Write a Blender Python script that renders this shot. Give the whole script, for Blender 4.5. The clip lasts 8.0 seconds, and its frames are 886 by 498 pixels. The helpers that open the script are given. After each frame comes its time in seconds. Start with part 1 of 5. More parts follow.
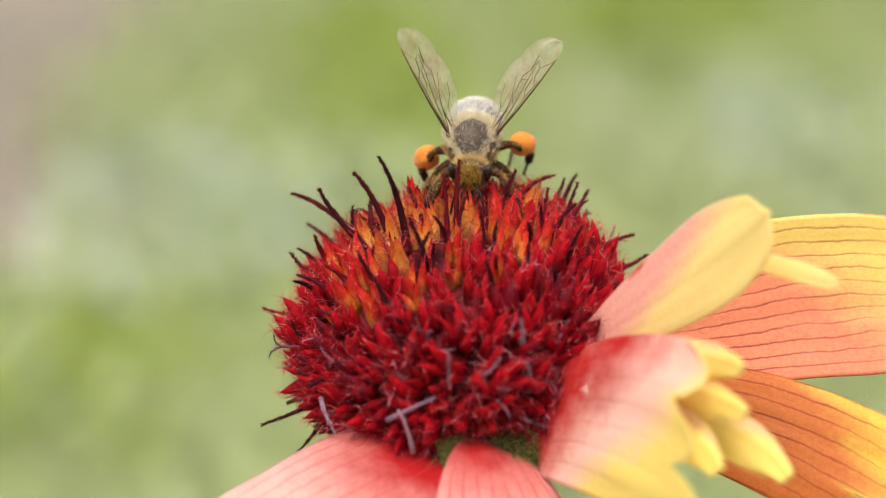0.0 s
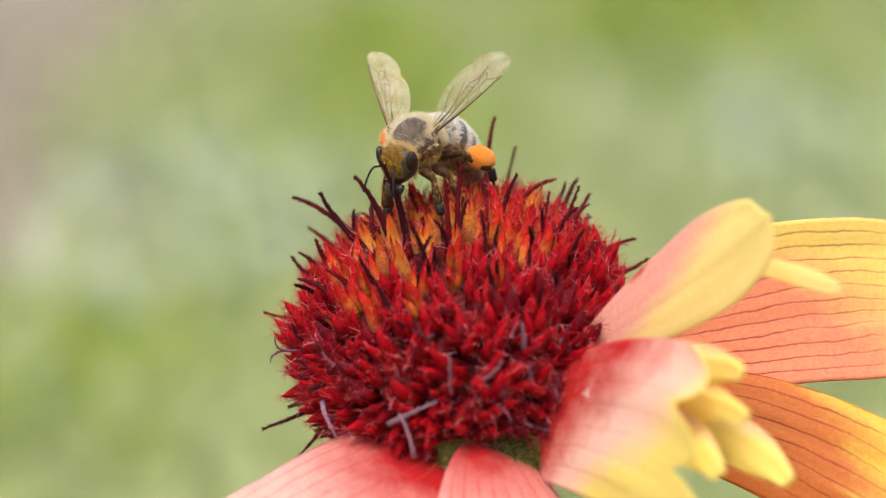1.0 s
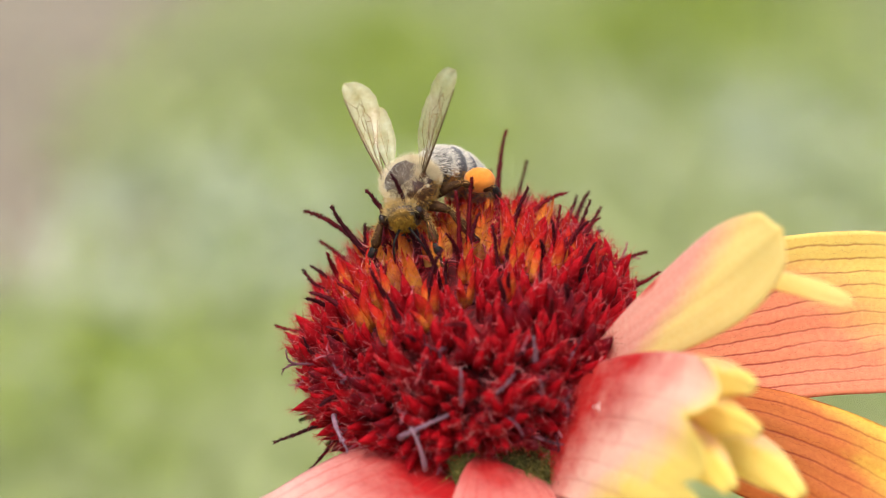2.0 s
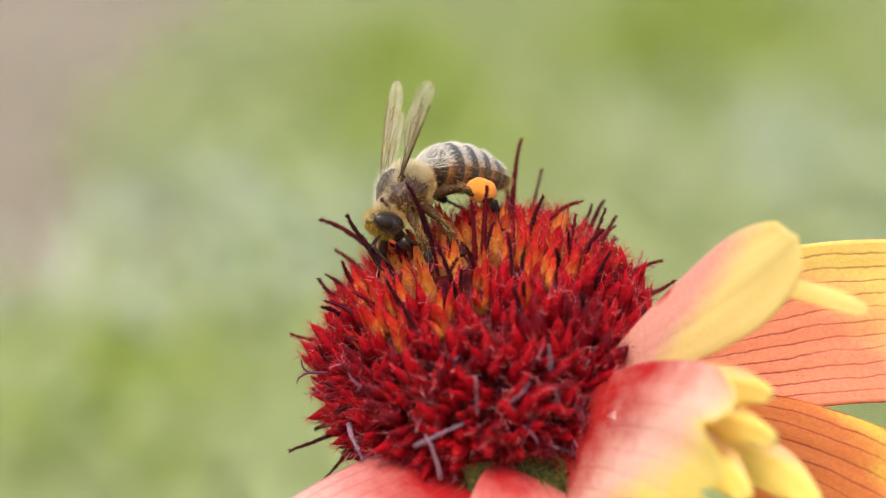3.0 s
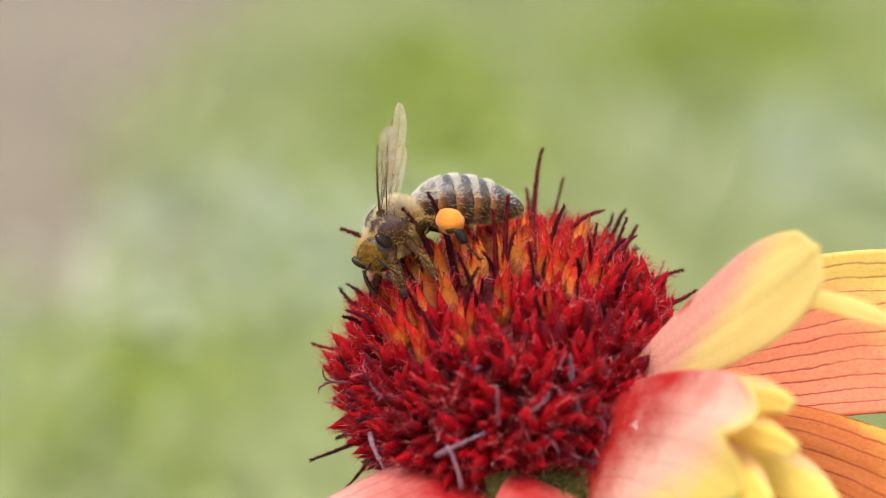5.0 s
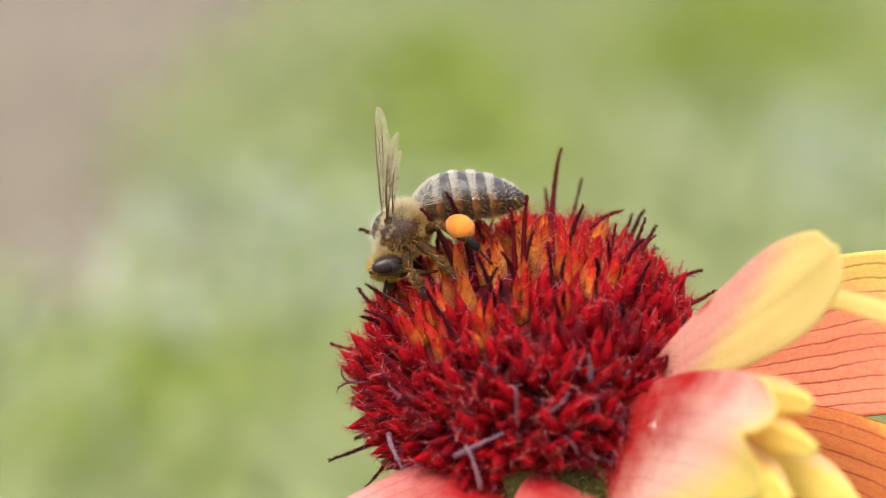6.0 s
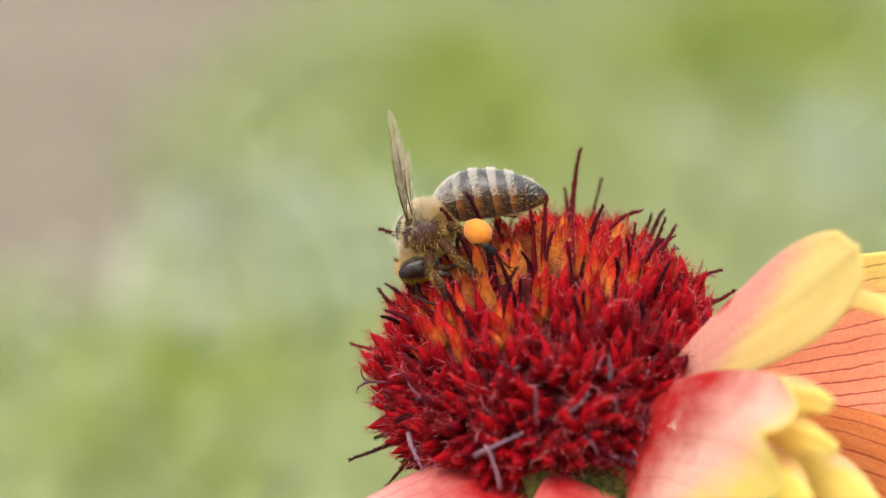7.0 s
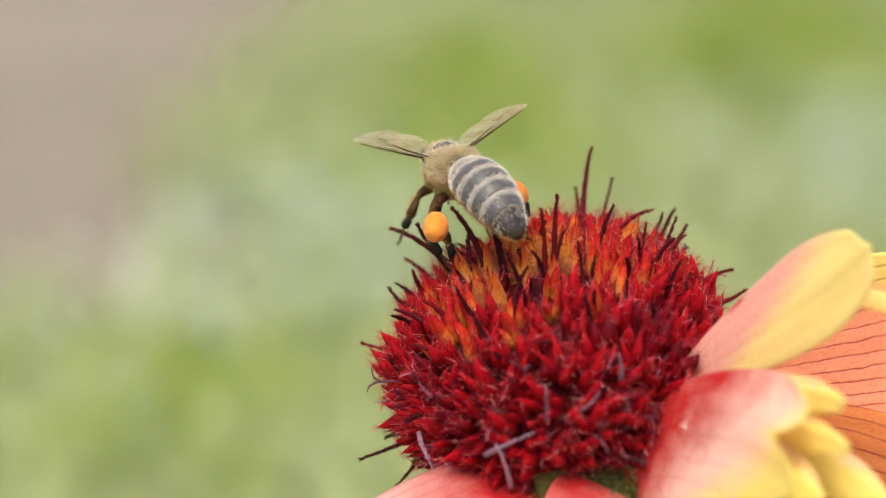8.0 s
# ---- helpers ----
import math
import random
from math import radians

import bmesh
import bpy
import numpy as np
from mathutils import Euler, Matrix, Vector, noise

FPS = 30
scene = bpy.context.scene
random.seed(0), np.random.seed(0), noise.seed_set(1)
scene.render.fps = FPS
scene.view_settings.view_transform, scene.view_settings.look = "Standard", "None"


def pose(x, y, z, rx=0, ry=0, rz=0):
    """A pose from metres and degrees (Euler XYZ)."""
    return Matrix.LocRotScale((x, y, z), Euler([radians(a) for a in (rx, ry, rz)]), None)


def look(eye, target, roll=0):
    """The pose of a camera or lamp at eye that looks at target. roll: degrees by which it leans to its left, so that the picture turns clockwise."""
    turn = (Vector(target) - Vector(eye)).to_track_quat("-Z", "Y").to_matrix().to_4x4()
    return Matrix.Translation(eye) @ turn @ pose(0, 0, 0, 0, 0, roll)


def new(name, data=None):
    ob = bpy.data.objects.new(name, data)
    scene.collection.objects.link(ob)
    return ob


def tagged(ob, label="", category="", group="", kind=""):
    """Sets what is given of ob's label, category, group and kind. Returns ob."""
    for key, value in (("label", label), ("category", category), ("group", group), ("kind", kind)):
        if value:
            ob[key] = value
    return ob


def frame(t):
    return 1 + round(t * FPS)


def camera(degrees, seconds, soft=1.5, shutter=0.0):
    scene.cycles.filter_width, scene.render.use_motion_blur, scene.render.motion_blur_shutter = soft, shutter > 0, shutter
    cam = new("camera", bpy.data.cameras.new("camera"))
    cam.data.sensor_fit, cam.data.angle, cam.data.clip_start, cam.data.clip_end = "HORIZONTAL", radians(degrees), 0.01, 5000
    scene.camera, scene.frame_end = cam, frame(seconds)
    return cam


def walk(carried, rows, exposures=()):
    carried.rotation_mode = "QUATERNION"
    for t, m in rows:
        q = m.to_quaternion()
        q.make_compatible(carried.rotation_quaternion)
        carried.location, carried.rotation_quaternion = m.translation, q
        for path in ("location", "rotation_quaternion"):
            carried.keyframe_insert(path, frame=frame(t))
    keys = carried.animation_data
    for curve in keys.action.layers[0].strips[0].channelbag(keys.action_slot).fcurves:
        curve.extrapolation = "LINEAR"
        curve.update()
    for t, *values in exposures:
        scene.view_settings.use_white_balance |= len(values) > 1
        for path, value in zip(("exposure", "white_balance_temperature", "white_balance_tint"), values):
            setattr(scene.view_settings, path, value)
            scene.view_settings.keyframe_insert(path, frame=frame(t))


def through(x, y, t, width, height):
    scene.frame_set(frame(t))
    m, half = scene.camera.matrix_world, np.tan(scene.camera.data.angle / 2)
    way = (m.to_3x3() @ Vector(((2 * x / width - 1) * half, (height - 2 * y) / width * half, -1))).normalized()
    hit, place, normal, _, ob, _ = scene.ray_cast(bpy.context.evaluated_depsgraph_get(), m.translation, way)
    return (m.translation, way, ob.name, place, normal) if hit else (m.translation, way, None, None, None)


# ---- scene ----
MM = 0.001
TILT = 15.0                       # the camera looks down by this much at the start
HEAD = 0.40                       # height of the flower head over the ground
FLOWER = pose(0, 0, HEAD, -TILT)  # frame of the flower head: x right, y away, z up as first seen
cam = camera(24.0, 8.0, soft=0.65, shutter=0.3)
cam.data.dof.use_dof = True
cam.data.dof.focus_distance = 0.1385
cam.data.dof.aperture_fstop = 19.0
PAN = [
    (0.0, 0.000, 0.000),
    (0.5, 0.008, 0.031),
    (1.0, 0.031, 0.109),
    (1.5, 0.147, 0.311),
    (3.0, 0.760, 0.714),
    (3.5, 0.908, 0.846),
    (4.0, 1.070, 0.931),
    (4.5, 1.171, 0.962),
    (6.0, 1.853, 0.978),
    (6.5, 2.124, 0.970),
    (7.0, 2.394, 0.970),
    (7.5, 2.541, 0.947),
    (8.0, 2.688, 0.955),
]
walk(cam, [(t, FLOWER @ pose(-0.00108, -0.142, 0.00535, 90 + pitch, 0, yaw)) for t, yaw, pitch in PAN])

# ---- world and sun: bright overcast ----
world = bpy.data.worlds.new("overcast_sky")
world.use_nodes = True
scene.world = world
sky = world.node_tree.nodes.new("ShaderNodeTexSky")
sky.sky_type, sky.sun_disc = "NISHITA", False
sky.sun_elevation, sky.sun_rotation = radians(67), radians(198)
sky.dust_density, sky.ozone_density = 4.0, 0.6
world.node_tree.links.new(sky.outputs[0], world.node_tree.nodes["Background"].inputs[0])
world.node_tree.nodes["Background"].inputs[1].default_value = 0.13
sun = new("sun", bpy.data.lights.new("sun", "SUN"))
sun.data.energy, sun.data.angle, sun.data.color = 1.5, radians(25), (1.0, 0.95, 0.86)
sun.matrix_world = look((-0.4, -1.2, 3.0), (0, 0, 0))
scene.view_settings.exposure = 0.99


# ---- materials ----
class Nodes:
    """A small builder for node materials."""

    def __init__(self, name):
        self.mat = bpy.data.materials.new(name)
        self.mat.use_nodes = True
        self.tree = self.mat.node_tree
        self.bsdf = self.tree.nodes["Principled BSDF"]
        self.out = self.tree.nodes["Material Output"]

    def add(self, kind, **fields):
        node = self.tree.nodes.new("ShaderNode" + kind)
        for key, value in fields.items():
            if key == "op":
                node.operation = value
            elif key == "blend":
                node.data_type, node.blend_type = "RGBA", value
            elif key == "space":
                node.uv_map = value
        return node

    def link(self, a, b):
        self.tree.links.new(a, b)
        return b

    def math(self, op, a, b=0.0, clamp=False):
        node = self.add("Math", op=op)
        node.use_clamp = clamp
        for i, v in enumerate((a, b)):
            if isinstance(v, (int, float)):
                node.inputs[i].default_value = v
            else:
                self.link(v, node.inputs[i])
        return node.outputs[0]

    def noise(self, scale, detail=4.0, rough=0.55, at=None, bend=0.0):
        node = self.add("TexNoise")
        node.inputs["Scale"].default_value = scale
        node.inputs["Detail"].default_value = detail
        node.inputs["Roughness"].default_value = rough
        node.inputs["Distortion"].default_value = bend
        if at is None:
            at = self.place()
        self.link(at, node.inputs["Vector"])
        return node.outputs["Fac"]

    def place(self):
        return self.add("TexCoord").outputs["Object"]

    def uv(self):
        node = self.add("SeparateXYZ")
        self.link(self.add("TexCoord").outputs["UV"], node.inputs[0])
        return node.outputs["X"], node.outputs["Y"]

    def ramp(self, fac, stops):
        node = self.add("ValToRGB")
        ramp = node.color_ramp
        while len(ramp.elements) < len(stops):
            ramp.elements.new(0.5)
        for el, (at, col) in zip(ramp.elements, stops):
            el.position, el.color = at, (*col, 1)
        self.link(fac, node.inputs[0])
        return node.outputs[0]

    def mix(self, fac, a, b, blend="MIX"):
        node = self.add("Mix", blend=blend)
        for socket, v in ((node.inputs[0], fac), (node.inputs[6], a), (node.inputs[7], b)):
            if isinstance(v, (int, float)):
                socket.default_value = v
            elif isinstance(v, tuple):
                socket.default_value = (*v, 1)
            else:
                self.link(v, socket)
        return node.outputs[2]

    def bump(self, height, strength=0.3, depth=0.0001):
        node = self.add("Bump")
        node.inputs["Strength"].default_value = strength
        node.inputs["Distance"].default_value = depth
        self.link(height, node.inputs["Height"])
        self.link(node.outputs[0], self.bsdf.inputs["Normal"])

    def done(self, color=None, rough=0.6, sheen=0.0, through=None, amount=0.3, spec=0.4):
        if isinstance(color, tuple):
            self.bsdf.inputs["Base Color"].default_value = (*color, 1)
        elif color is not None:
            self.link(color, self.bsdf.inputs["Base Color"])
        if isinstance(rough, float):
            self.bsdf.inputs["Roughness"].default_value = rough
        else:
            self.link(rough, self.bsdf.inputs["Roughness"])
        self.bsdf.inputs["Specular IOR Level"].default_value = spec
        self.bsdf.inputs["Sheen Weight"].default_value = sheen
        if through is not None:
            thin = self.add("BsdfTranslucent")
            self.link(through, thin.inputs["Color"]) if not isinstance(through, tuple) else None
            if isinstance(through, tuple):
                thin.inputs["Color"].default_value = (*through, 1)
            both = self.add("MixShader")
            both.inputs[0].default_value = amount
            self.link(self.bsdf.outputs[0], both.inputs[1])
            self.link(thin.outputs[0], both.inputs[2])
            self.link(both.outputs[0], self.out.inputs["Surface"])
        return self.mat


def petal_material(name, red, mid, gold, red_end, gold_start, veins, vein_color, slant=0.0, mottle=0.08, deep=0.92, soft=0.2, hold=0.0):
    n = Nodes(name)
    u, v = n.uv()
    wob = n.noise(260, 3, 0.6)
    blot = n.noise(900, 4, 0.6)
    fine = n.noise(3500, 3, 0.6)
    edge = n.math("ABSOLUTE", n.math("SUBTRACT", u, 0.5))
    run = n.math("ADD", v, n.math("MULTIPLY", n.math("SUBTRACT", wob, 0.5), 0.22))
    run = n.math("ADD", run, n.math("MULTIPLY", n.math("MULTIPLY", edge, edge), 0.45))
    run = n.math("ADD", run, n.math("MULTIPLY", n.math("SUBTRACT", blot, 0.5), mottle))
    if slant:                                   # one margin turns yellow before the other
        run = n.math("ADD", run, n.math("MULTIPLY", n.math("MULTIPLY", n.math("SUBTRACT", 0.5, u), slant), n.math("MULTIPLY", v, 2.6, clamp=True)))
    color = n.ramp(run, [(hold, red), (red_end, mid), (gold_start, mid), (min(gold_start + soft, 0.98), gold)])
    # branching veins that run from base to tip
    bend = n.math("MULTIPLY", n.math("SUBTRACT", n.noise(170, 4, 0.6), 0.5), 0.11)
    wave = n.math("ABSOLUTE", n.math("SINE", n.math("MULTIPLY", n.math("ADD", u, bend), math.pi * veins)))
    thin = n.math("SUBTRACT", 1.0, n.math("MULTIPLY", wave, 2.8), clamp=True)
    bend2 = n.math("MULTIPLY", n.math("SUBTRACT", n.noise(700, 3, 0.6, bend=1.0), 0.5), 0.16)
    wave2 = n.math("ABSOLUTE", n.math("SINE", n.math("MULTIPLY", n.math("ADD", u, bend2), math.pi * veins * 1.7)))
    thin2 = n.math("MULTIPLY", n.math("SUBTRACT", 1.0, n.math("MULTIPLY", wave2, 8.0), clamp=True), 0.5)
    thin = n.math("MAXIMUM", thin, thin2)
    fade = n.math("MULTIPLY", n.math("SUBTRACT", 1.7, n.math("MULTIPLY", v, 1.5), clamp=True), n.ramp(n.noise(330, 3, 0.6), [(0.3, (0.35, 0.35, 0.35)), (0.6, (1, 1, 1))]))
    thin = n.math("MULTIPLY", thin, fade)
    color = n.mix(n.math("MULTIPLY", thin, deep), color, vein_color)
    color = n.mix(0.16, color, n.ramp(fine, [(0.3, (0.25, 0.1, 0.06)), (0.7, (1.0, 0.9, 0.8))]), "OVERLAY")
    n.bump(n.math("ADD", n.math("MULTIPLY", thin, -1.0), n.math("MULTIPLY", blot, 0.7)), 0.22, 0.0002)
    return n.done(color, 0.5, 0.15, through=color, amount=0.46, spec=0.3)


MAT_PETAL_VEINED = petal_material("petal_veined", (0.3, 0.02, 0.012), (0.85, 0.32, 0.17), (0.92, 0.7, 0.2), 0.2, 0.58, 12, (0.36, 0.016, 0.009), slant=-0.7, mottle=0.14, soft=0.34)
MAT_PETAL_FOLDED = petal_material("petal_folded", (0.66, 0.09, 0.06), (0.87, 0.46, 0.36), (0.93, 0.76, 0.3), 0.06, 0.32, 7, (0.84, 0.38, 0.24), slant=0.95, deep=0.1, soft=0.3)
MAT_PETAL_TORN = petal_material("petal_torn", (0.56, 0.014, 0.012), (0.89, 0.6, 0.48), (0.9, 0.74, 0.2), 0.48, 0.57, 7, (0.6, 0.06, 0.04), slant=-0.66, mottle=0.2, deep=0.2, soft=0.24, hold=0.15)
MAT_PETAL_PALE = petal_material("petal_pale", (0.5, 0.008, 0.01), (0.88, 0.53, 0.45), (0.9, 0.72, 0.52), 0.56, 0.66, 9, (0.6, 0.05, 0.04), mottle=0.18, deep=0.55, hold=0.14)
MAT_PETAL_ROSE = petal_material("petal_rose", (0.5, 0.008, 0.01), (0.86, 0.42, 0.36), (0.88, 0.62, 0.42), 0.62, 0.8, 9, (0.56, 0.03, 0.025), mottle=0.22, deep=0.75, hold=0.12)
MAT_PETAL_AMBER = petal_material("petal_amber", (0.5, 0.06, 0.015), (0.68, 0.21, 0.042), (0.86, 0.6, 0.09), 0.2, 0.66, 8, (0.34, 0.04, 0.01), slant=-0.3, soft=0.2)


def tinted_material(name, low, high, rough=0.6, scale=1500, sheen=0.0, through=None, amount=0.25, hue=True, spec=0.2):
    """A colour that varies from piece to piece and in fine grain."""
    n = Nodes(name)
    grain = n.noise(scale, 4, 0.65)
    if hue:
        rnd = n.add("ObjectInfo").outputs["Random"]
        isle = n.add("NewGeometry").outputs["Random Per Island"]
        fac = n.math("ADD", n.math("MULTIPLY", grain, 0.5), n.math("MULTIPLY", n.math("FRACT", n.math("ADD", rnd, isle)), 0.5))
    else:
        fac = grain
    color = n.ramp(fac, [(0.25, low), (0.75, high)])
    n.bump(grain, 0.4, 0.0001)
    return n.done(color, rough, sheen, through=color if through else None, amount=amount, spec=spec)


def floret_material(name, foot, body, tip, spread=0.45, turn=0.5, thin=0.1):
    n = Nodes(name)
    u, v = n.uv()
    grain, coarse = n.noise(3200, 4, 0.7), n.noise(900, 3, 0.6)
    rnd = n.add("ObjectInfo").outputs["Random"]
    isle = n.math("FRACT", n.math("ADD", rnd, n.add("NewGeometry").outputs["Random Per Island"]))
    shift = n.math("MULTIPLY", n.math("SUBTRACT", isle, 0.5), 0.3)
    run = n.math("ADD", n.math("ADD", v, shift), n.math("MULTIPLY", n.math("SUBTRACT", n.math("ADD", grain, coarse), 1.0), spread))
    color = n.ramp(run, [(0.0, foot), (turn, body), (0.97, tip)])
    strand = n.ramp(isle, [(0.0, (0.16, 0.002, 0.006)), (0.4, (0.42, 0.006, 0.014)), (0.78, (0.58, 0.03, 0.04)), (1.0, (0.9, 0.36, 0.36))])
    color = n.mix(n.math("GREATER_THAN", u, 0.9), color, strand)
    n.bump(n.math("ADD", grain, coarse), 0.8, 0.00025)
    return n.done(color, 0.45, 0.0, through=color, amount=thin, spec=0.07)


# near-black feet of the next two put the shade between florets into colour
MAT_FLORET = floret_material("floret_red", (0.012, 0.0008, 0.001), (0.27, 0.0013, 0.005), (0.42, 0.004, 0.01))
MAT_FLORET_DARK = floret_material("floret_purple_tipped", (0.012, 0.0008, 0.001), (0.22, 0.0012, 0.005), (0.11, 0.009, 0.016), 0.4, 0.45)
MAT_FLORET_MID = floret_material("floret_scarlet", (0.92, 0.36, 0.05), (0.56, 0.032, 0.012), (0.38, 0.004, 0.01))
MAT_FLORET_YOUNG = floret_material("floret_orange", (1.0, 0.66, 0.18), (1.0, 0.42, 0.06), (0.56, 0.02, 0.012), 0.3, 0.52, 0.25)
MAT_AWN = tinted_material("awn_maroon", (0.02, 0.003, 0.005), (0.11, 0.009, 0.016), 0.65, 3000, spec=0.12)
MAT_AWN_RED = tinted_material("awn_red", (0.05, 0.004, 0.006), (0.2, 0.008, 0.013), 0.65, 3000, spec=0.12)
MAT_STYLE = tinted_material("style_purple", (0.04, 0.006, 0.012), (0.2, 0.07, 0.1), 0.6, 3000)
MAT_STYLE_PINK = tinted_material("style_pink", (0.22, 0.03, 0.05), (0.5, 0.16, 0.2), 0.6, 3000)
MAT_STYLE_PALE = tinted_material("style_pale", (0.12, 0.05, 0.075), (0.42, 0.26, 0.32), 0.6, 3000)
MAT_SEPAL = tinted_material("sepal_green", (0.018, 0.018, 0.003), (0.12, 0.11, 0.022), 0.7, 1800, spec=0.1)
MAT_SEPAL_HAIR = tinted_material("sepal_hair", (0.045, 0.037, 0.006), (0.26, 0.22, 0.055), 0.6, 1800)
MAT_STEM = tinted_material("stem_green", (0.06, 0.1, 0.02), (0.14, 0.2, 0.05), 0.6, 900, hue=False)
MAT_POLLEN_GRAIN = tinted_material("pollen_grain", (0.7, 0.32, 0.04), (0.9, 0.6, 0.25), 0.7, 4000)
MAT_POLLEN_WHITE = tinted_material("pollen_whitish", (0.75, 0.62, 0.55), (0.9, 0.82, 0.74), 0.7, 4000)
MAT_RECEPTACLE = tinted_material("receptacle_dark_red", (0.03, 0.003, 0.004), (0.12, 0.006, 0.01), 0.8, 1200, hue=False)

MAT_FUR = tinted_material("fur_tan", (0.5, 0.31, 0.09), (0.88, 0.66, 0.3), 0.6, 2000, through=True, amount=0.3)
MAT_FUR_PALE = tinted_material("fur_pale", (0.66, 0.54, 0.31), (0.94, 0.85, 0.61), 0.6, 2000, through=True, amount=0.3)
MAT_FUR_WHITE = tinted_material("fur_whitish", (0.69, 0.63, 0.51), (0.95, 0.91, 0.81), 0.6, 2000, through=True, amount=0.3)
MAT_FUR_GOLD = tinted_material("fur_gold", (0.38, 0.2, 0.045), (0.72, 0.45, 0.14), 0.6, 2000, through=True, amount=0.3)
MAT_CHITIN = tinted_material("chitin_dark", (0.012, 0.009, 0.007), (0.05, 0.035, 0.025), 0.35, 2200, hue=False, spec=0.5)
MAT_SCUTUM = tinted_material("chitin_grey", (0.035, 0.023, 0.013), (0.11, 0.074, 0.045), 0.6, 2600, hue=False, spec=0.3)
MAT_CHITIN_BROWN = tinted_material("chitin_brown", (0.02, 0.009, 0.004), (0.1, 0.044, 0.015), 0.6, 2200, hue=False, spec=0.12)
MAT_FLANK = tinted_material("chitin_red_brown", (0.022, 0.009, 0.005), (0.1, 0.034, 0.015), 0.4, 2200, hue=False, spec=0.5)
MAT_CHITIN_BLACK = tinted_material("chitin_black", (0.006, 0.005, 0.005), (0.028, 0.022, 0.018), 0.55, 2200, hue=False, spec=0.15)
MAT_EYE = tinted_material("eye_black", (0.008, 0.005, 0.004), (0.04, 0.024, 0.016), 0.14, 6000, sheen=0.0, hue=False, spec=0.35)
MAT_FACE_FUR = tinted_material("face_fur_yellow", (0.24, 0.12, 0.015), (0.66, 0.4, 0.055), 0.7, 1500, through=True, amount=0.2)
MAT_FACE = tinted_material("face_pollen", (0.025, 0.013, 0.006), (0.34, 0.19, 0.03), 0.8, 1700, hue=False)


def pollen_material():
    n = Nodes("pollen_load")
    lump, fine = n.noise(900, 3, 0.5), n.noise(5000, 4, 0.7)
    color = n.ramp(n.math("ADD", n.math("MULTIPLY", lump, 0.6), n.math("MULTIPLY", fine, 0.4)), [(0.3, (0.78, 0.2, 0.016)), (0.7, (0.9, 0.33, 0.04))])
    n.bump(n.math("ADD", lump, fine), 0.6, 0.00012)
    return n.done(color, 0.75, 0.2, through=color, amount=0.15, spec=0.25)


def band_material():
    """Abdomen plate: dark back with a dusty pale fore edge, amber flanks and belly."""
    n = Nodes("tergite_banded")
    u, v = n.uv()
    grain, fine = n.noise(1300, 4, 0.6), n.noise(5000, 3, 0.7)
    run = n.math("ADD", v, n.math("MULTIPLY", n.math("SUBTRACT", grain, 0.5), 0.25))
    back = n.ramp(run, [(0.0, (0.4, 0.37, 0.33)), (0.2, (0.3, 0.28, 0.25)), (0.4, (0.07, 0.062, 0.056)), (0.9, (0.05, 0.044, 0.04)), (1.0, (0.1, 0.085, 0.07))])
    low = n.math("ADD", n.math("ABSOLUTE", n.math("SUBTRACT", u, 0.5)), n.math("MULTIPLY", n.math("SUBTRACT", grain, 0.5), 0.12))
    side = n.ramp(run, [(0.0, (0.44, 0.18, 0.045)), (0.3, (0.22, 0.07, 0.014)), (0.55, (0.04, 0.018, 0.009)), (1.0, (0.03, 0.014, 0.008))])
    mask = n.ramp(low, [(0.225, (0, 0, 0)), (0.285, (1, 1, 1))])
    color = n.mix(mask, back, side)
    color = n.mix(n.ramp(fine, [(0.6, (0, 0, 0)), (0.74, (0.4, 0.4, 0.4))]), color, (0.42, 0.36, 0.26))
    n.bump(n.math("ADD", grain, fine), 0.35, 0.00006)
    return n.done(color, 0.42, 0.2, spec=0.45)


def wing_material():
    n = Nodes("wing_membrane")
    u, v = n.uv()
    grain, fine = n.noise(700, 3, 0.6), n.noise(4000, 3, 0.6)
    color = n.ramp(grain, [(0.3, (0.68, 0.52, 0.3)), (0.7, (0.9, 0.81, 0.62))])
    n.bump(grain, 0.6, 0.0002)
    n.done(color, 0.25, 0.0, spec=1.0)
    thin = n.add("BsdfTranslucent")
    n.link(color, thin.inputs["Color"])
    body = n.add("MixShader")
    body.inputs[0].default_value = 0.45
    n.link(n.bsdf.outputs[0], body.inputs[1])
    n.link(thin.outputs[0], body.inputs[2])
    clear = n.add("BsdfTransparent")
    clear.inputs[0].default_value = (0.97, 0.95, 0.9, 1)
    both = n.add("MixShader")
    n.link(n.math("ADD", n.math("ADD", 0.22, n.math("MULTIPLY", v, 0.2)), n.math("MULTIPLY", fine, 0.2)), both.inputs[0])
    n.link(clear.outputs[0], both.inputs[1])
    n.link(body.outputs[0], both.inputs[2])
    n.link(both.outputs[0], n.out.inputs["Surface"])
    return n.mat


MAT_POLLEN_LOAD = pollen_material()
MAT_TERGITE = band_material()
MAT_WING = wing_material()
MAT_VEIN = tinted_material("wing_vein", (0.07, 0.04, 0.018), (0.22, 0.13, 0.06), 0.45, 2500, hue=False)

MAT_VEIN_PALE = tinted_material("wing_vein_fine", (0.11, 0.06, 0.025), (0.3, 0.19, 0.09), 0.45, 2500, hue=False)


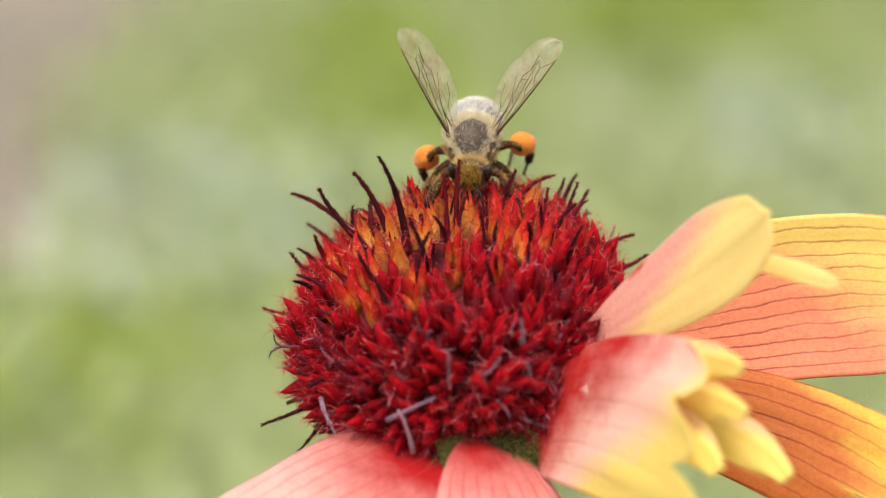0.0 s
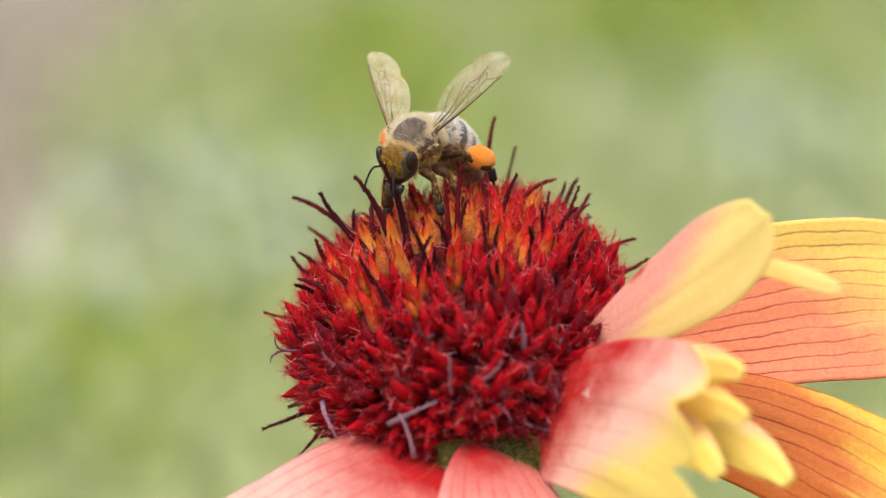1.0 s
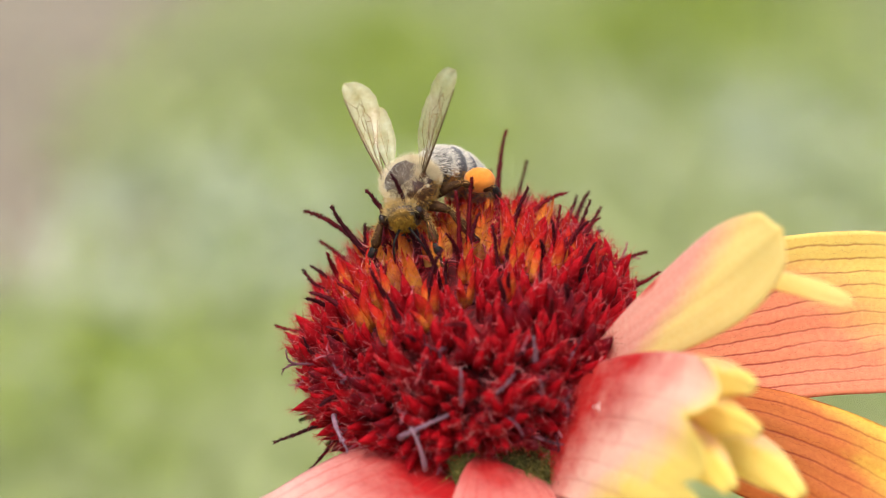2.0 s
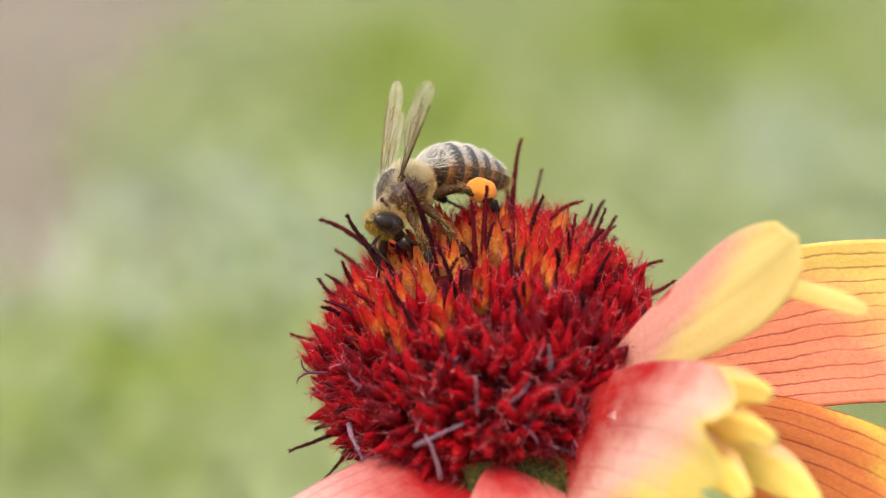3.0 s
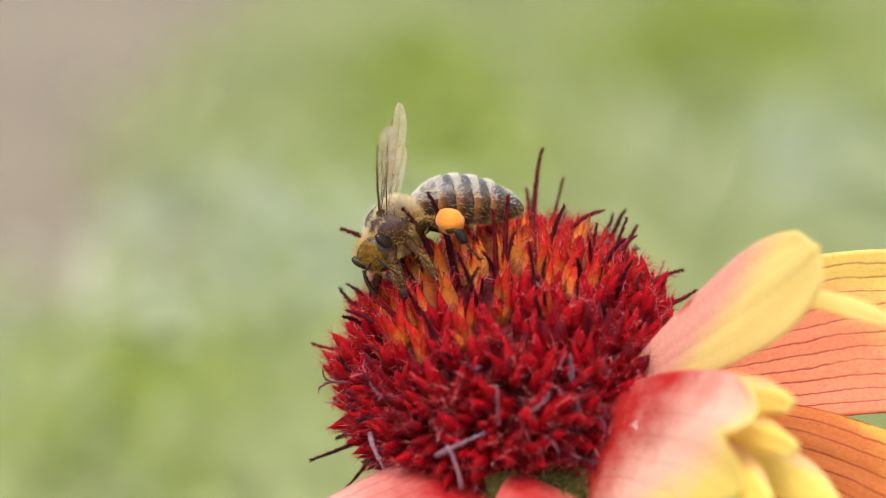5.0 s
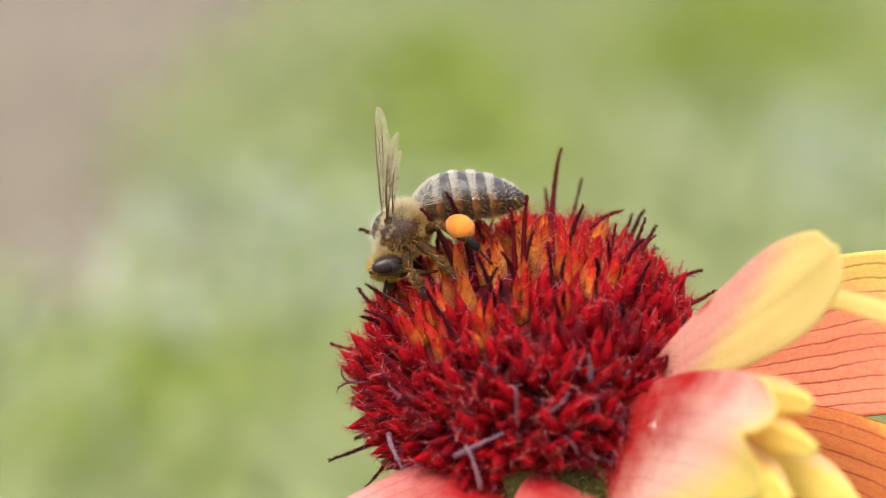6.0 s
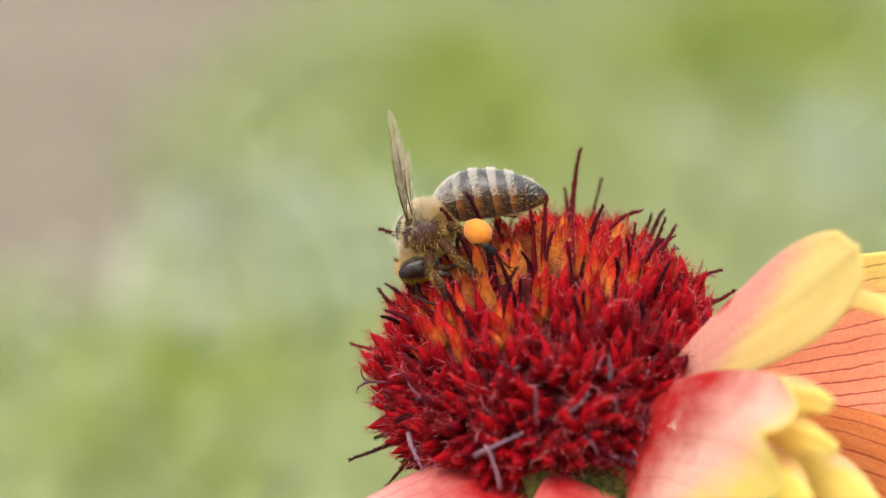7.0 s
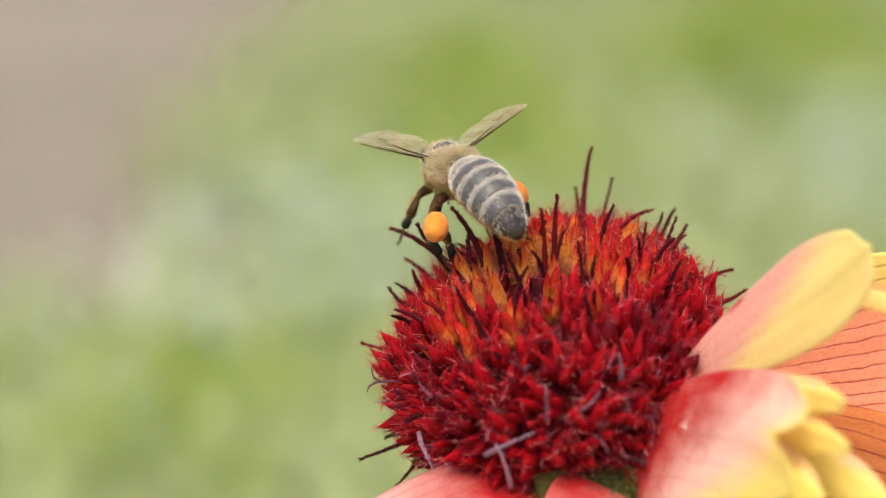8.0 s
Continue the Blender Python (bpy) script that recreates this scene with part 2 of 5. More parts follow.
def ground_material():
    n = Nodes("garden_soil")
    big, mid, fine = n.noise(0.9, 3, 0.5), n.noise(9, 5, 0.6), n.noise(160, 4, 0.7)
    fac = n.math("ADD", n.math("MULTIPLY", big, 0.45), n.math("ADD", n.math("MULTIPLY", mid, 0.35), n.math("MULTIPLY", fine, 0.2)))
    color = n.ramp(fac, [(0.3, (0.18, 0.147, 0.102)), (0.5, (0.245, 0.206, 0.148)), (0.7, (0.305, 0.26, 0.19))])
    n.bump(n.math("ADD", mid, fine), 0.6, 0.01)
    return n.done(color, 0.95, spec=0.1)


def grass_material(name, low, high):
    n = Nodes(name)
    isle = n.add("NewGeometry").outputs["Random Per Island"]
    big = n.noise(2.2, 3, 0.5)
    fac = n.math("ADD", n.math("MULTIPLY", isle, 0.65), n.math("MULTIPLY", big, 0.35))
    color = n.ramp(fac, [(0.3, low), (0.75, high)])
    return n.done(color, 0.55, through=color, amount=0.4, spec=0.2)


MAT_GROUND = ground_material()
MAT_GRASS = grass_material("leaf_fresh", (0.24, 0.31, 0.045), (0.38, 0.45, 0.1))
MAT_SILVER = grass_material("leaf_silver", (0.44, 0.5, 0.32), (0.62, 0.67, 0.48))
MAT_GRASS_PALE = grass_material("leaf_pale", (0.34, 0.39, 0.15), (0.5, 0.545, 0.275))


# ---- helpers ----
def finish(bm, name, mat, smooth=True, scale=MM):
    bmesh.ops.scale(bm, vec=(scale, scale, scale), verts=bm.verts)
    me = bpy.data.meshes.new(name)
    bm.to_mesh(me)
    bm.free()
    me.materials.append(mat)
    if smooth:
        me.polygons.foreach_set("use_smooth", [True] * len(me.polygons))
    return me


def part(name, bm, mat, parent, label="", smooth=True, m=None):
    """Links a bmesh, made in millimetres, as one mesh under its thing or part."""
    ob = new(name, finish(bm, name, mat, smooth) if isinstance(bm, bmesh.types.BMesh) else bm)
    ob.parent = parent
    if m is not None:
        ob.matrix_basis = m
    return tagged(ob, label)


def tube(bm, points, radii, sides=6, uv=None):
    """A tapering tube along points."""
    rings, last = [], None
    for i, p in enumerate(points):
        a, b = points[max(i - 1, 0)], points[min(i + 1, len(points) - 1)]
        d = (b - a).normalized()
        s = d.cross(Vector((0.31, 0.17, 0.93)) if last is None else last)
        s = s.normalized() if s.length > 1e-6 else d.orthogonal().normalized()
        up = s.cross(d).normalized()
        last = up
        rings.append([bm.verts.new(p + (s * math.cos(k / sides * math.tau) + up * math.sin(k / sides * math.tau)) * radii[i]) for k in range(sides)])
    for i in range(len(rings) - 1):
        for k in range(sides):
            f = bm.faces.new((rings[i][k], rings[i][(k + 1) % sides], rings[i + 1][(k + 1) % sides], rings[i + 1][k]))
            if uv is not None:
                for loop, (x, y) in zip(f.loops, ((k, i), (k + 1, i), (k + 1, i + 1), (k, i + 1))):
                    loop[uv].uv = (x / sides, y / (len(rings) - 1))
    bm.faces.new(rings[0][::-1])
    bm.faces.new(rings[-1])
    return rings


def ball(bm, at, radii, seg=20, rings=14, turn=None, lump=0.0):
    made = bmesh.ops.create_uvsphere(bm, u_segments=seg, v_segments=rings, radius=1.0)["verts"]
    for v in made:
        c = Vector((v.co.x * radii[0], v.co.y * radii[1], v.co.z * radii[2]))
        if lump:
            c *= 1 + lump * noise.noise(v.co * 2.3 + Vector(at))
        v.co = (turn @ c if turn else c) + Vector(at)
    return made


def hair(bm, root, way, length, width, rng, bend=0.3):
    """One hair: a thin bent sliver of two triangles."""
    side = way.cross(Vector((rng.uniform(-1, 1), rng.uniform(-1, 1), rng.uniform(-1, 1))))
    if side.length < 1e-5:
        return
    side.normalize()
    lean = side.cross(way) * rng.uniform(-bend, bend) * length + side * rng.uniform(-bend, bend) * length * 0.5
    a = bm.verts.new(root - side * width / 2)
    b = bm.verts.new(root + side * width / 2)
    mid = root + way * length * 0.55 + lean * 0.3
    c = bm.verts.new(mid + side * width * 0.35)
    d = bm.verts.new(mid - side * width * 0.35)
    e = bm.verts.new(root + way * length + lean)
    bm.faces.new((a, b, c, d))
    bm.faces.new((d, c, e))


def curve3(a, b, c, n):
    """Points of a quadratic arc from a by b to c."""
    return [a * (1 - t) ** 2 + b * 2 * t * (1 - t) + c * t * t for t in [i / n for i in range(n + 1)]]


V = Vector

# ---- ground and far vegetation ----
def build_ground():
    bm = bmesh.new()
    bmesh.ops.create_grid(bm, x_segments=60, y_segments=60, size=400)
    for v in bm.verts:
        v.co.x = math.copysign(abs(v.co.x / 400) ** 2.5 * 400, v.co.x)
        v.co.y = math.copysign(abs(v.co.y / 400) ** 2.5 * 400, v.co.y)
    ob = new("ground", finish(bm, "ground", MAT_GROUND, scale=1.0))
    tagged(ob, "pale tan bare garden soil between grass", "ground", kind="structure")


def smooth(a, b, v):
    k = min(1, max(0, (v - a) / (b - a)))
    return k * k * (3 - 2 * k)


def cover(x, y):
    """How thickly leaves cover the soil; it lies bare behind and to one side."""
    edge = y * (-0.064 - 0.05 * (3 - min(y, 3.5))) + 0.05 * y * noise.noise(V((x * 2.5, y * 1.7, 3.0)))
    return 1 - (1 - smooth(-0.12 * y, 0.08 * y, x - edge)) ** 0.7 * smooth(0.9, 1.7, y + 0.3 * noise.noise(V((x * 3, y, 8.0))))


def fresh(x, y):
    """Share of fresh yellow-green leaves among the pale ones."""
    spots = [(0.38, 2.95, 0.16, 0.7), (-0.07, 2.1, 0.12, 0.5), (-0.23, 1.15, 0.1, 0.16), (0.22, 2.6, 0.1, 0.3), (-0.1, 2.6, 0.06, 0.25)]
    return min(1, sum(math.exp(-((x - a) / c) ** 2 - ((y - b) / d) ** 2) for a, b, c, d in spots) + 0.03)


def silver(x, y):
    """Share of silvery leaves."""
    spots = [(0.34, 1.95, 0.14, 0.35), (-0.17, 1.6, 0.1, 0.25), (-0.32, 1.6, 0.14, 0.3)]
    return min(0.85, sum(math.exp(-((x - a) / c) ** 2 - ((y - b) / d) ** 2) for a, b, c, d in spots))


def build_leaves(name, mat, label, count, seed, share):
    rng = random.Random(seed)
    verts, faces = [], []

    def leaf(x, y, grow):
        h = rng.uniform(0.008, 0.035) * min(grow, 1.4)
        a, reach = rng.uniform(0, math.tau), rng.uniform(0.022, 0.048) * grow
        dx, dy, w = math.cos(a), math.sin(a), rng.uniform(0.005, 0.0095) * grow
        i = len(verts)
        verts.extend([(x, y, -0.002), (x + dx * reach * 0.4 - dy * w, y + dy * reach * 0.4 + dx * w, h * 0.9), (x + dx * reach * 0.4 + dy * w, y + dy * reach * 0.4 - dx * w, h * 0.9),
                      (x + dx * reach, y + dy * reach, h * rng.uniform(0.8, 1.3))])
        faces.extend([(i, i + 2, i + 1), (i + 1, i + 2, i + 3)])

    for _ in range(count):
        y = 0.7 + 5.5 * rng.random() ** 1.5
        x = rng.uniform(-1, 1) * (0.12 + 0.29 * y)
        if rng.random() < cover(x, y) * share(x, y):
            leaf(x, y, 1.0)
    for _ in range(count // 2):
        x, y = rng.uniform(-3.5, 4.5), rng.uniform(-3.0, 8.0)
        dense = 0.7 < y < 6.2 and abs(x) < 0.12 + 0.29 * y
        if not dense and rng.random() < cover(x, max(y, 0.01)) * share(x, y):
            leaf(x, y, 2.6)
    me = bpy.data.meshes.new(name)
    me.from_pydata(verts, [], faces)
    me.materials.append(mat)
    tagged(new(name, me), label, "ground cover", kind="stuff")


build_ground()
build_leaves("green_leaves", MAT_GRASS, "fresh yellow-green low leaves on the soil", 110000, 4, fresh)
build_leaves("pale_leaves", MAT_GRASS_PALE, "pale sage-green low leaves on the soil", 110000, 5, lambda x, y: (1 - fresh(x, y)) * (1 - silver(x, y)))
build_leaves("silver_leaves", MAT_SILVER, "silvery grey-green low leaves on the soil", 70000, 6, silver)

# ---- the flower ----
AXIS = V((-0.2, -0.5, 0.84)).normalized()       # of the flower head, in its frame
YOUNG = V((-0.28, -0.3, 0.91)).normalized()      # round which the youngest florets stand
SIDE = AXIS.cross(V((0, 1, 0))).normalized()
BACK = SIDE.cross(AXIS).normalized() * -1
RING, DOME = 9.9, 6.3                           # millimetres, to the feet of the florets


def dome(polar, around, lift=0.0):
    """A place on the head's dome and the way out of it; polar 0 is its apex, in degrees."""
    p, a = radians(polar), radians(around)
    out = SIDE * math.cos(a) + BACK * math.sin(a)
    at = out * RING * math.sin(p) + AXIS * DOME * math.cos(p)
    way = (out * math.sin(p) / RING + AXIS * math.cos(p) / DOME).normalized()
    return at + way * lift, way


def frame_on(at, way, spin, size=1.0):
    """A pose in the flower frame with its z along way (millimetres to metres)."""
    x = way.orthogonal().normalized()
    m = Matrix((x, way.cross(x), way)).transposed().to_4x4()
    return Matrix.Translation(at * MM) @ m @ Matrix.Rotation(spin, 4, "Z") @ Matrix.Scale(size, 4)


def floret_mesh(name, mat, seed, tall, lobes, open_by, fuzz, girth=1.0, core=(0.05, 0.15, 0.4)):
    """One tubular floret: a tube that widens into pointed, hairy lobes."""
    rng = random.Random(seed)
    bm = bmesh.new()
    uv = bm.loops.layers.uv.new("UVMap")
    n = lobes * 2
    levels = [(0.0, 0.34), (0.25, 0.56), (0.5, 0.62), (0.7, 0.5)]
    rings = []

    def face(verts, ys):
        f = bm.faces.new(verts)
        for loop, y in zip(f.loops, ys):
            loop[uv].uv = (0.5, y)

    for z, r in levels:
        rings.append([bm.verts.new((math.cos(k / n * math.tau) * r * girth * rng.uniform(0.92, 1.08), math.sin(k / n * math.tau) * r * girth * rng.uniform(0.92, 1.08), z * tall)) for k in range(n)])
    for i in range(3):
        for k in range(n):
            face((rings[i][k], rings[i][(k + 1) % n], rings[i + 1][(k + 1) % n], rings[i + 1][k]), (levels[i][0], levels[i][0], levels[i + 1][0], levels[i + 1][0]))
    for k in range(0, n, 2):
        a = (k + 1) / n * math.tau + rng.uniform(-0.12, 0.12)
        out, side = V((math.cos(a), math.sin(a), 0)), V((-math.sin(a), math.cos(a), 0))
        rise = tall * rng.choice((0.2, 0.3, 0.4, 0.52))
        far = open_by * rng.uniform(0.2, 1.2)
        sway = side * rng.uniform(-0.2, 0.2)
        lo, mid, hi = rings[3][k], rings[3][(k + 1) % n], rings[3][(k + 2) % n]
        prev, y0 = (lo, mid, hi), 0.7
        for q, wide, reach in ((0.45, 0.19, 0.3), (0.78, 0.1, 0.65)):
            c = out * girth * (0.5 - 0.22 * q + far * reach) + sway * q + V((0, 0, tall * 0.7 + rise * q))
            now = tuple(bm.verts.new(c + side * e * wide * girth + out * (0.1 * wide / 0.19 if e == 0 else 0)) for e in (-1, 0, 1))
            y1 = 0.7 + 0.3 * q
            face((prev[0], prev[1], now[1], now[0]), (y0, y0, y1, y1))
            face((prev[1], prev[2], now[2], now[1]), (y0, y0, y1, y1))
            prev, y0 = now, y1
        tip = bm.verts.new(out * girth * (0.2 + far) + sway + V((0, 0, tall * 0.7 + rise)))
        face((prev[0], prev[1], tip), (y0, y0, 1))
        face((prev[1], prev[2], tip), (y0, y0, 1))
    cone = [[bm.verts.new((math.cos(k / 6 * math.tau) * r * girth, math.sin(k / 6 * math.tau) * r * girth, z * tall)) for k in range(6)] for z, r in ((0.3, 0.4), (0.6, 0.26))]
    top = bm.verts.new((rng.uniform(-0.1, 0.1), rng.uniform(-0.1, 0.1), tall * rng.uniform(0.85, 1.05)))
    for k in range(6):
        face((cone[0][k], cone[0][(k + 1) % 6], cone[1][(k + 1) % 6], cone[1][k]), (core[0], core[0], core[1], core[1]))
        face((cone[1][k], cone[1][(k + 1) % 6], top), (core[1], core[1], core[2]))
    for _ in range(fuzz):
        a, z = rng.uniform(0, math.tau), rng.uniform(0.3, 1.05)
        r = (0.62 - 0.2 * max(0, z - 0.5)) * girth
        root = V((math.cos(a) * r, math.sin(a) * r, z * tall * 0.95))
        way = V((math.cos(a) * 0.8 + rng.uniform(-0.4, 0.4), math.sin(a) * 0.8 + rng.uniform(-0.4, 0.4), rng.uniform(0.2, 1.0))).normalized()
        before = len(bm.faces)
        hair(bm, root, way, rng.uniform(0.3, 1.35), rng.uniform(0.016, 0.034), rng, 1.1)
        bm.faces.ensure_lookup_table()
        for f in bm.faces[before:]:
            for loop in f.loops:
                loop[uv].uv = (0.97, 1.0)
    return finish(bm, name, mat)


def horn_floret(name, mat, seed, tall, horns, fat, curl, fuzz):
    """An old floret: hairy horn-shaped lobes that curl towards x."""
    rng = random.Random(seed)
    bm = bmesh.new()
    uv = bm.loops.layers.uv.new("UVMap")
    spots = []
    for k in range(horns):
        a = (k + rng.uniform(-0.25, 0.25)) / horns * math.tau
        out = V((math.cos(a), math.sin(a), 0))
        high = tall * rng.uniform(0.72, 1.12)
        end = out * rng.uniform(0.45, 1.15) + V((curl * rng.uniform(0.5, 1.4), rng.uniform(-0.35, 0.35), high))
        pts = curve3(out * 0.3, out * 0.52 + V((-0.12 * curl, 0, high * 0.72)), end, 6)
        wide = fat * rng.uniform(0.85, 1.15)
        radii = [wide * r for r in (0.85, 1.0, 1.0, 0.9, 0.68, 0.4, 0.08)]
        before = len(bm.faces)
        tube(bm, pts, radii, 6, uv)
        bm.faces.ensure_lookup_table()
        for f in bm.faces[before:]:
            for loop in f.loops:
                loop[uv].uv = (0.5, loop[uv].uv[1])
        spots += [(pts[i], radii[i]) for i in range(1, 7)]
    for _ in range(fuzz):
        p, r = rng.choice(spots)
        way = V((rng.gauss(0, 1), rng.gauss(0, 1), rng.gauss(0.5, 0.8))).normalized()
        before = len(bm.faces)
        hair(bm, p + way * r * 0.8, (way + V((0.3 * curl, 0, 0.4))).normalized(), rng.uniform(0.25, 1.1), rng.uniform(0.016, 0.034), rng, 1.2)
        bm.faces.ensure_lookup_table()
        for f in bm.faces[before:]:
            for loop in f.loops:
                loop[uv].uv = (0.97, 1.0)
    return finish(bm, name, mat)


def frame_up(at, way, spin, size=1.0):
    """Like frame_on, with its x turned up, so that what curls towards x curls upward."""
    up = V((0, 0, 1))
    x = (up - way * up.dot(way)).normalized()
    m = Matrix((x, way.cross(x), way)).transposed().to_4x4()
    return Matrix.Translation(at * MM) @ m @ Matrix.Rotation(spin, 4, "Z") @ Matrix.Scale(size, 4)


def awn_mesh(bm, points, thick, rng, barbs=40):
    """A stiff awn: a tapering shaft with short barbs that point to the tip."""
    n = len(points) - 1
    tube(bm, points, [thick * (1 - 0.8 * (i / n) ** 1.1) for i in range(n + 1)], 6)
    for _ in range(barbs):
        t = rng.uniform(0.08, 0.99) * n
        i = min(int(t), n - 1)
        p = points[i].lerp(points[i + 1], t - i)
        d = (points[i + 1] - points[i]).normalized()
        out = d.cross(V((rng.uniform(-1, 1), rng.uniform(-1, 1), rng.uniform(-1, 1)))).normalized()
        r = thick * (1 - 0.8 * (t / n) ** 1.1)
        hair(bm, p + out * r * 0.8, (d * 1.1 + out * 0.8).normalized(), rng.uniform(0.12, 0.28), 0.06, rng, 0.5)


def style_mesh(name, seed):
    """A spent style: a short shaft that parts into two curling hairy branches."""
    rng = random.Random(seed)
    bm = bmesh.new()
    top = V((rng.uniform(-0.2, 0.2), rng.uniform(-0.2, 0.2), rng.uniform(2.0, 2.8)))
    tube(bm, curve3(V((0, 0, 0.3)), V((0, 0, 1.5)), top, 3), [0.13, 0.12, 0.11, 0.11], 5)
    for s in (-1, 1):
        a = rng.uniform(-0.5, 0.5)
        way = V((math.cos(a) * s, math.sin(a) * s, 0))
        length = rng.uniform(0.8, 1.9)
        pts = curve3(top, top + V((0, 0, 0.8)) + way * 0.25, top + way * length * 0.75 + V((0, 0, rng.uniform(0.2, 1.3))), 5)
        awn_mesh(bm, pts, 0.095, rng, 22)
    return finish(bm, name, MAT_STYLE if seed % 2 else MAT_STYLE_PINK)


def petal_mesh(base, mid, tip, across, width, foot, cup, mat, seed, teeth=(1.0, 0.9, 1.0), ruffle=0.4, notch=0.26, full=0.72, lobes=(), round_end=False):
    """A ray petal on a curved spine, narrow at the foot, three-toothed at the tip, cupped and ruffled."""
    rng = random.Random(seed)
    nu, nv = 36, 44
    bm = bmesh.new()
    uv = bm.loops.layers.uv.new("UVMap")

    def blade(base, mid, tip, across, width, foot, v0=0.0, lobe=False):
        grid = []
        for j in range(nv + 1):
            v = j / nv
            row = []
            for i in range(nu + 1):
                u = i / nu
                s = u * 2 - 1
                k = min(int(u * 3), 2)
                local = abs((u * 3 - k) * 2 - 1)
                reach = 1.0 if lobe else teeth[k] * (1 - notch * local ** 2.2) - 0.05 * abs(s)
                w = v * (1 + (reach - 1) * v ** 3)
                c = base * (1 - w) ** 2 + mid * 2 * w * (1 - w) + tip * w * w
                d = ((mid - base) * (1 - w) + (tip - mid) * w).normalized()
                x = (across - d * across.dot(d)).normalized()
                up = d.cross(x)
                half = (foot + (width - foot) * math.sin(min(w / full, 1.0) * math.pi / 2) ** (0.8 if full > 0.6 else 1.3)) / 2
                half *= math.sqrt(max(0.0, 1 - max(0, (w - 0.62) / 0.39) ** 2.2)) if lobe or round_end else 1 - 0.3 * max(0, (w - 0.7) / 0.3) ** 2
                rib = 0.022 * math.cos(s * math.pi * 5) * min(1, v * 3) * min(1, width / 8) ** 2
                wave = ruffle * v * v * noise.noise(V((s * 1.6 + seed, w * 2.2, seed * 1.7)))
                wave *= 0.25 if lobe else 1.0
                slump = 0.35 * ruffle * v ** 3 * noise.noise(V((s * 2.6 + seed, w * 3.2, seed * 0.7)))
                row.append(bm.verts.new(c + x * half * s + x * slump + up * (cup * s * s * half * min(1, v * 2) + wave + rib)))
            grid.append(row)
        for j in range(nv):
            for i in range(nu):
                f = bm.faces.new((grid[j][i], grid[j][i + 1], grid[j + 1][i + 1], grid[j + 1][i]))
                for loop, (a, b) in zip(f.loops, ((i, j), (i + 1, j), (i + 1, j + 1), (i, j + 1))):
                    loop[uv].uv = (a / nu, v0 + (1 - v0) * b / nv)

    blade(base, mid, tip, across, width, foot)
    for lobe in lobes:
        blade(lobe=True, **lobe)
    bmesh.ops.recalc_face_normals(bm, faces=bm.faces)
    return bm


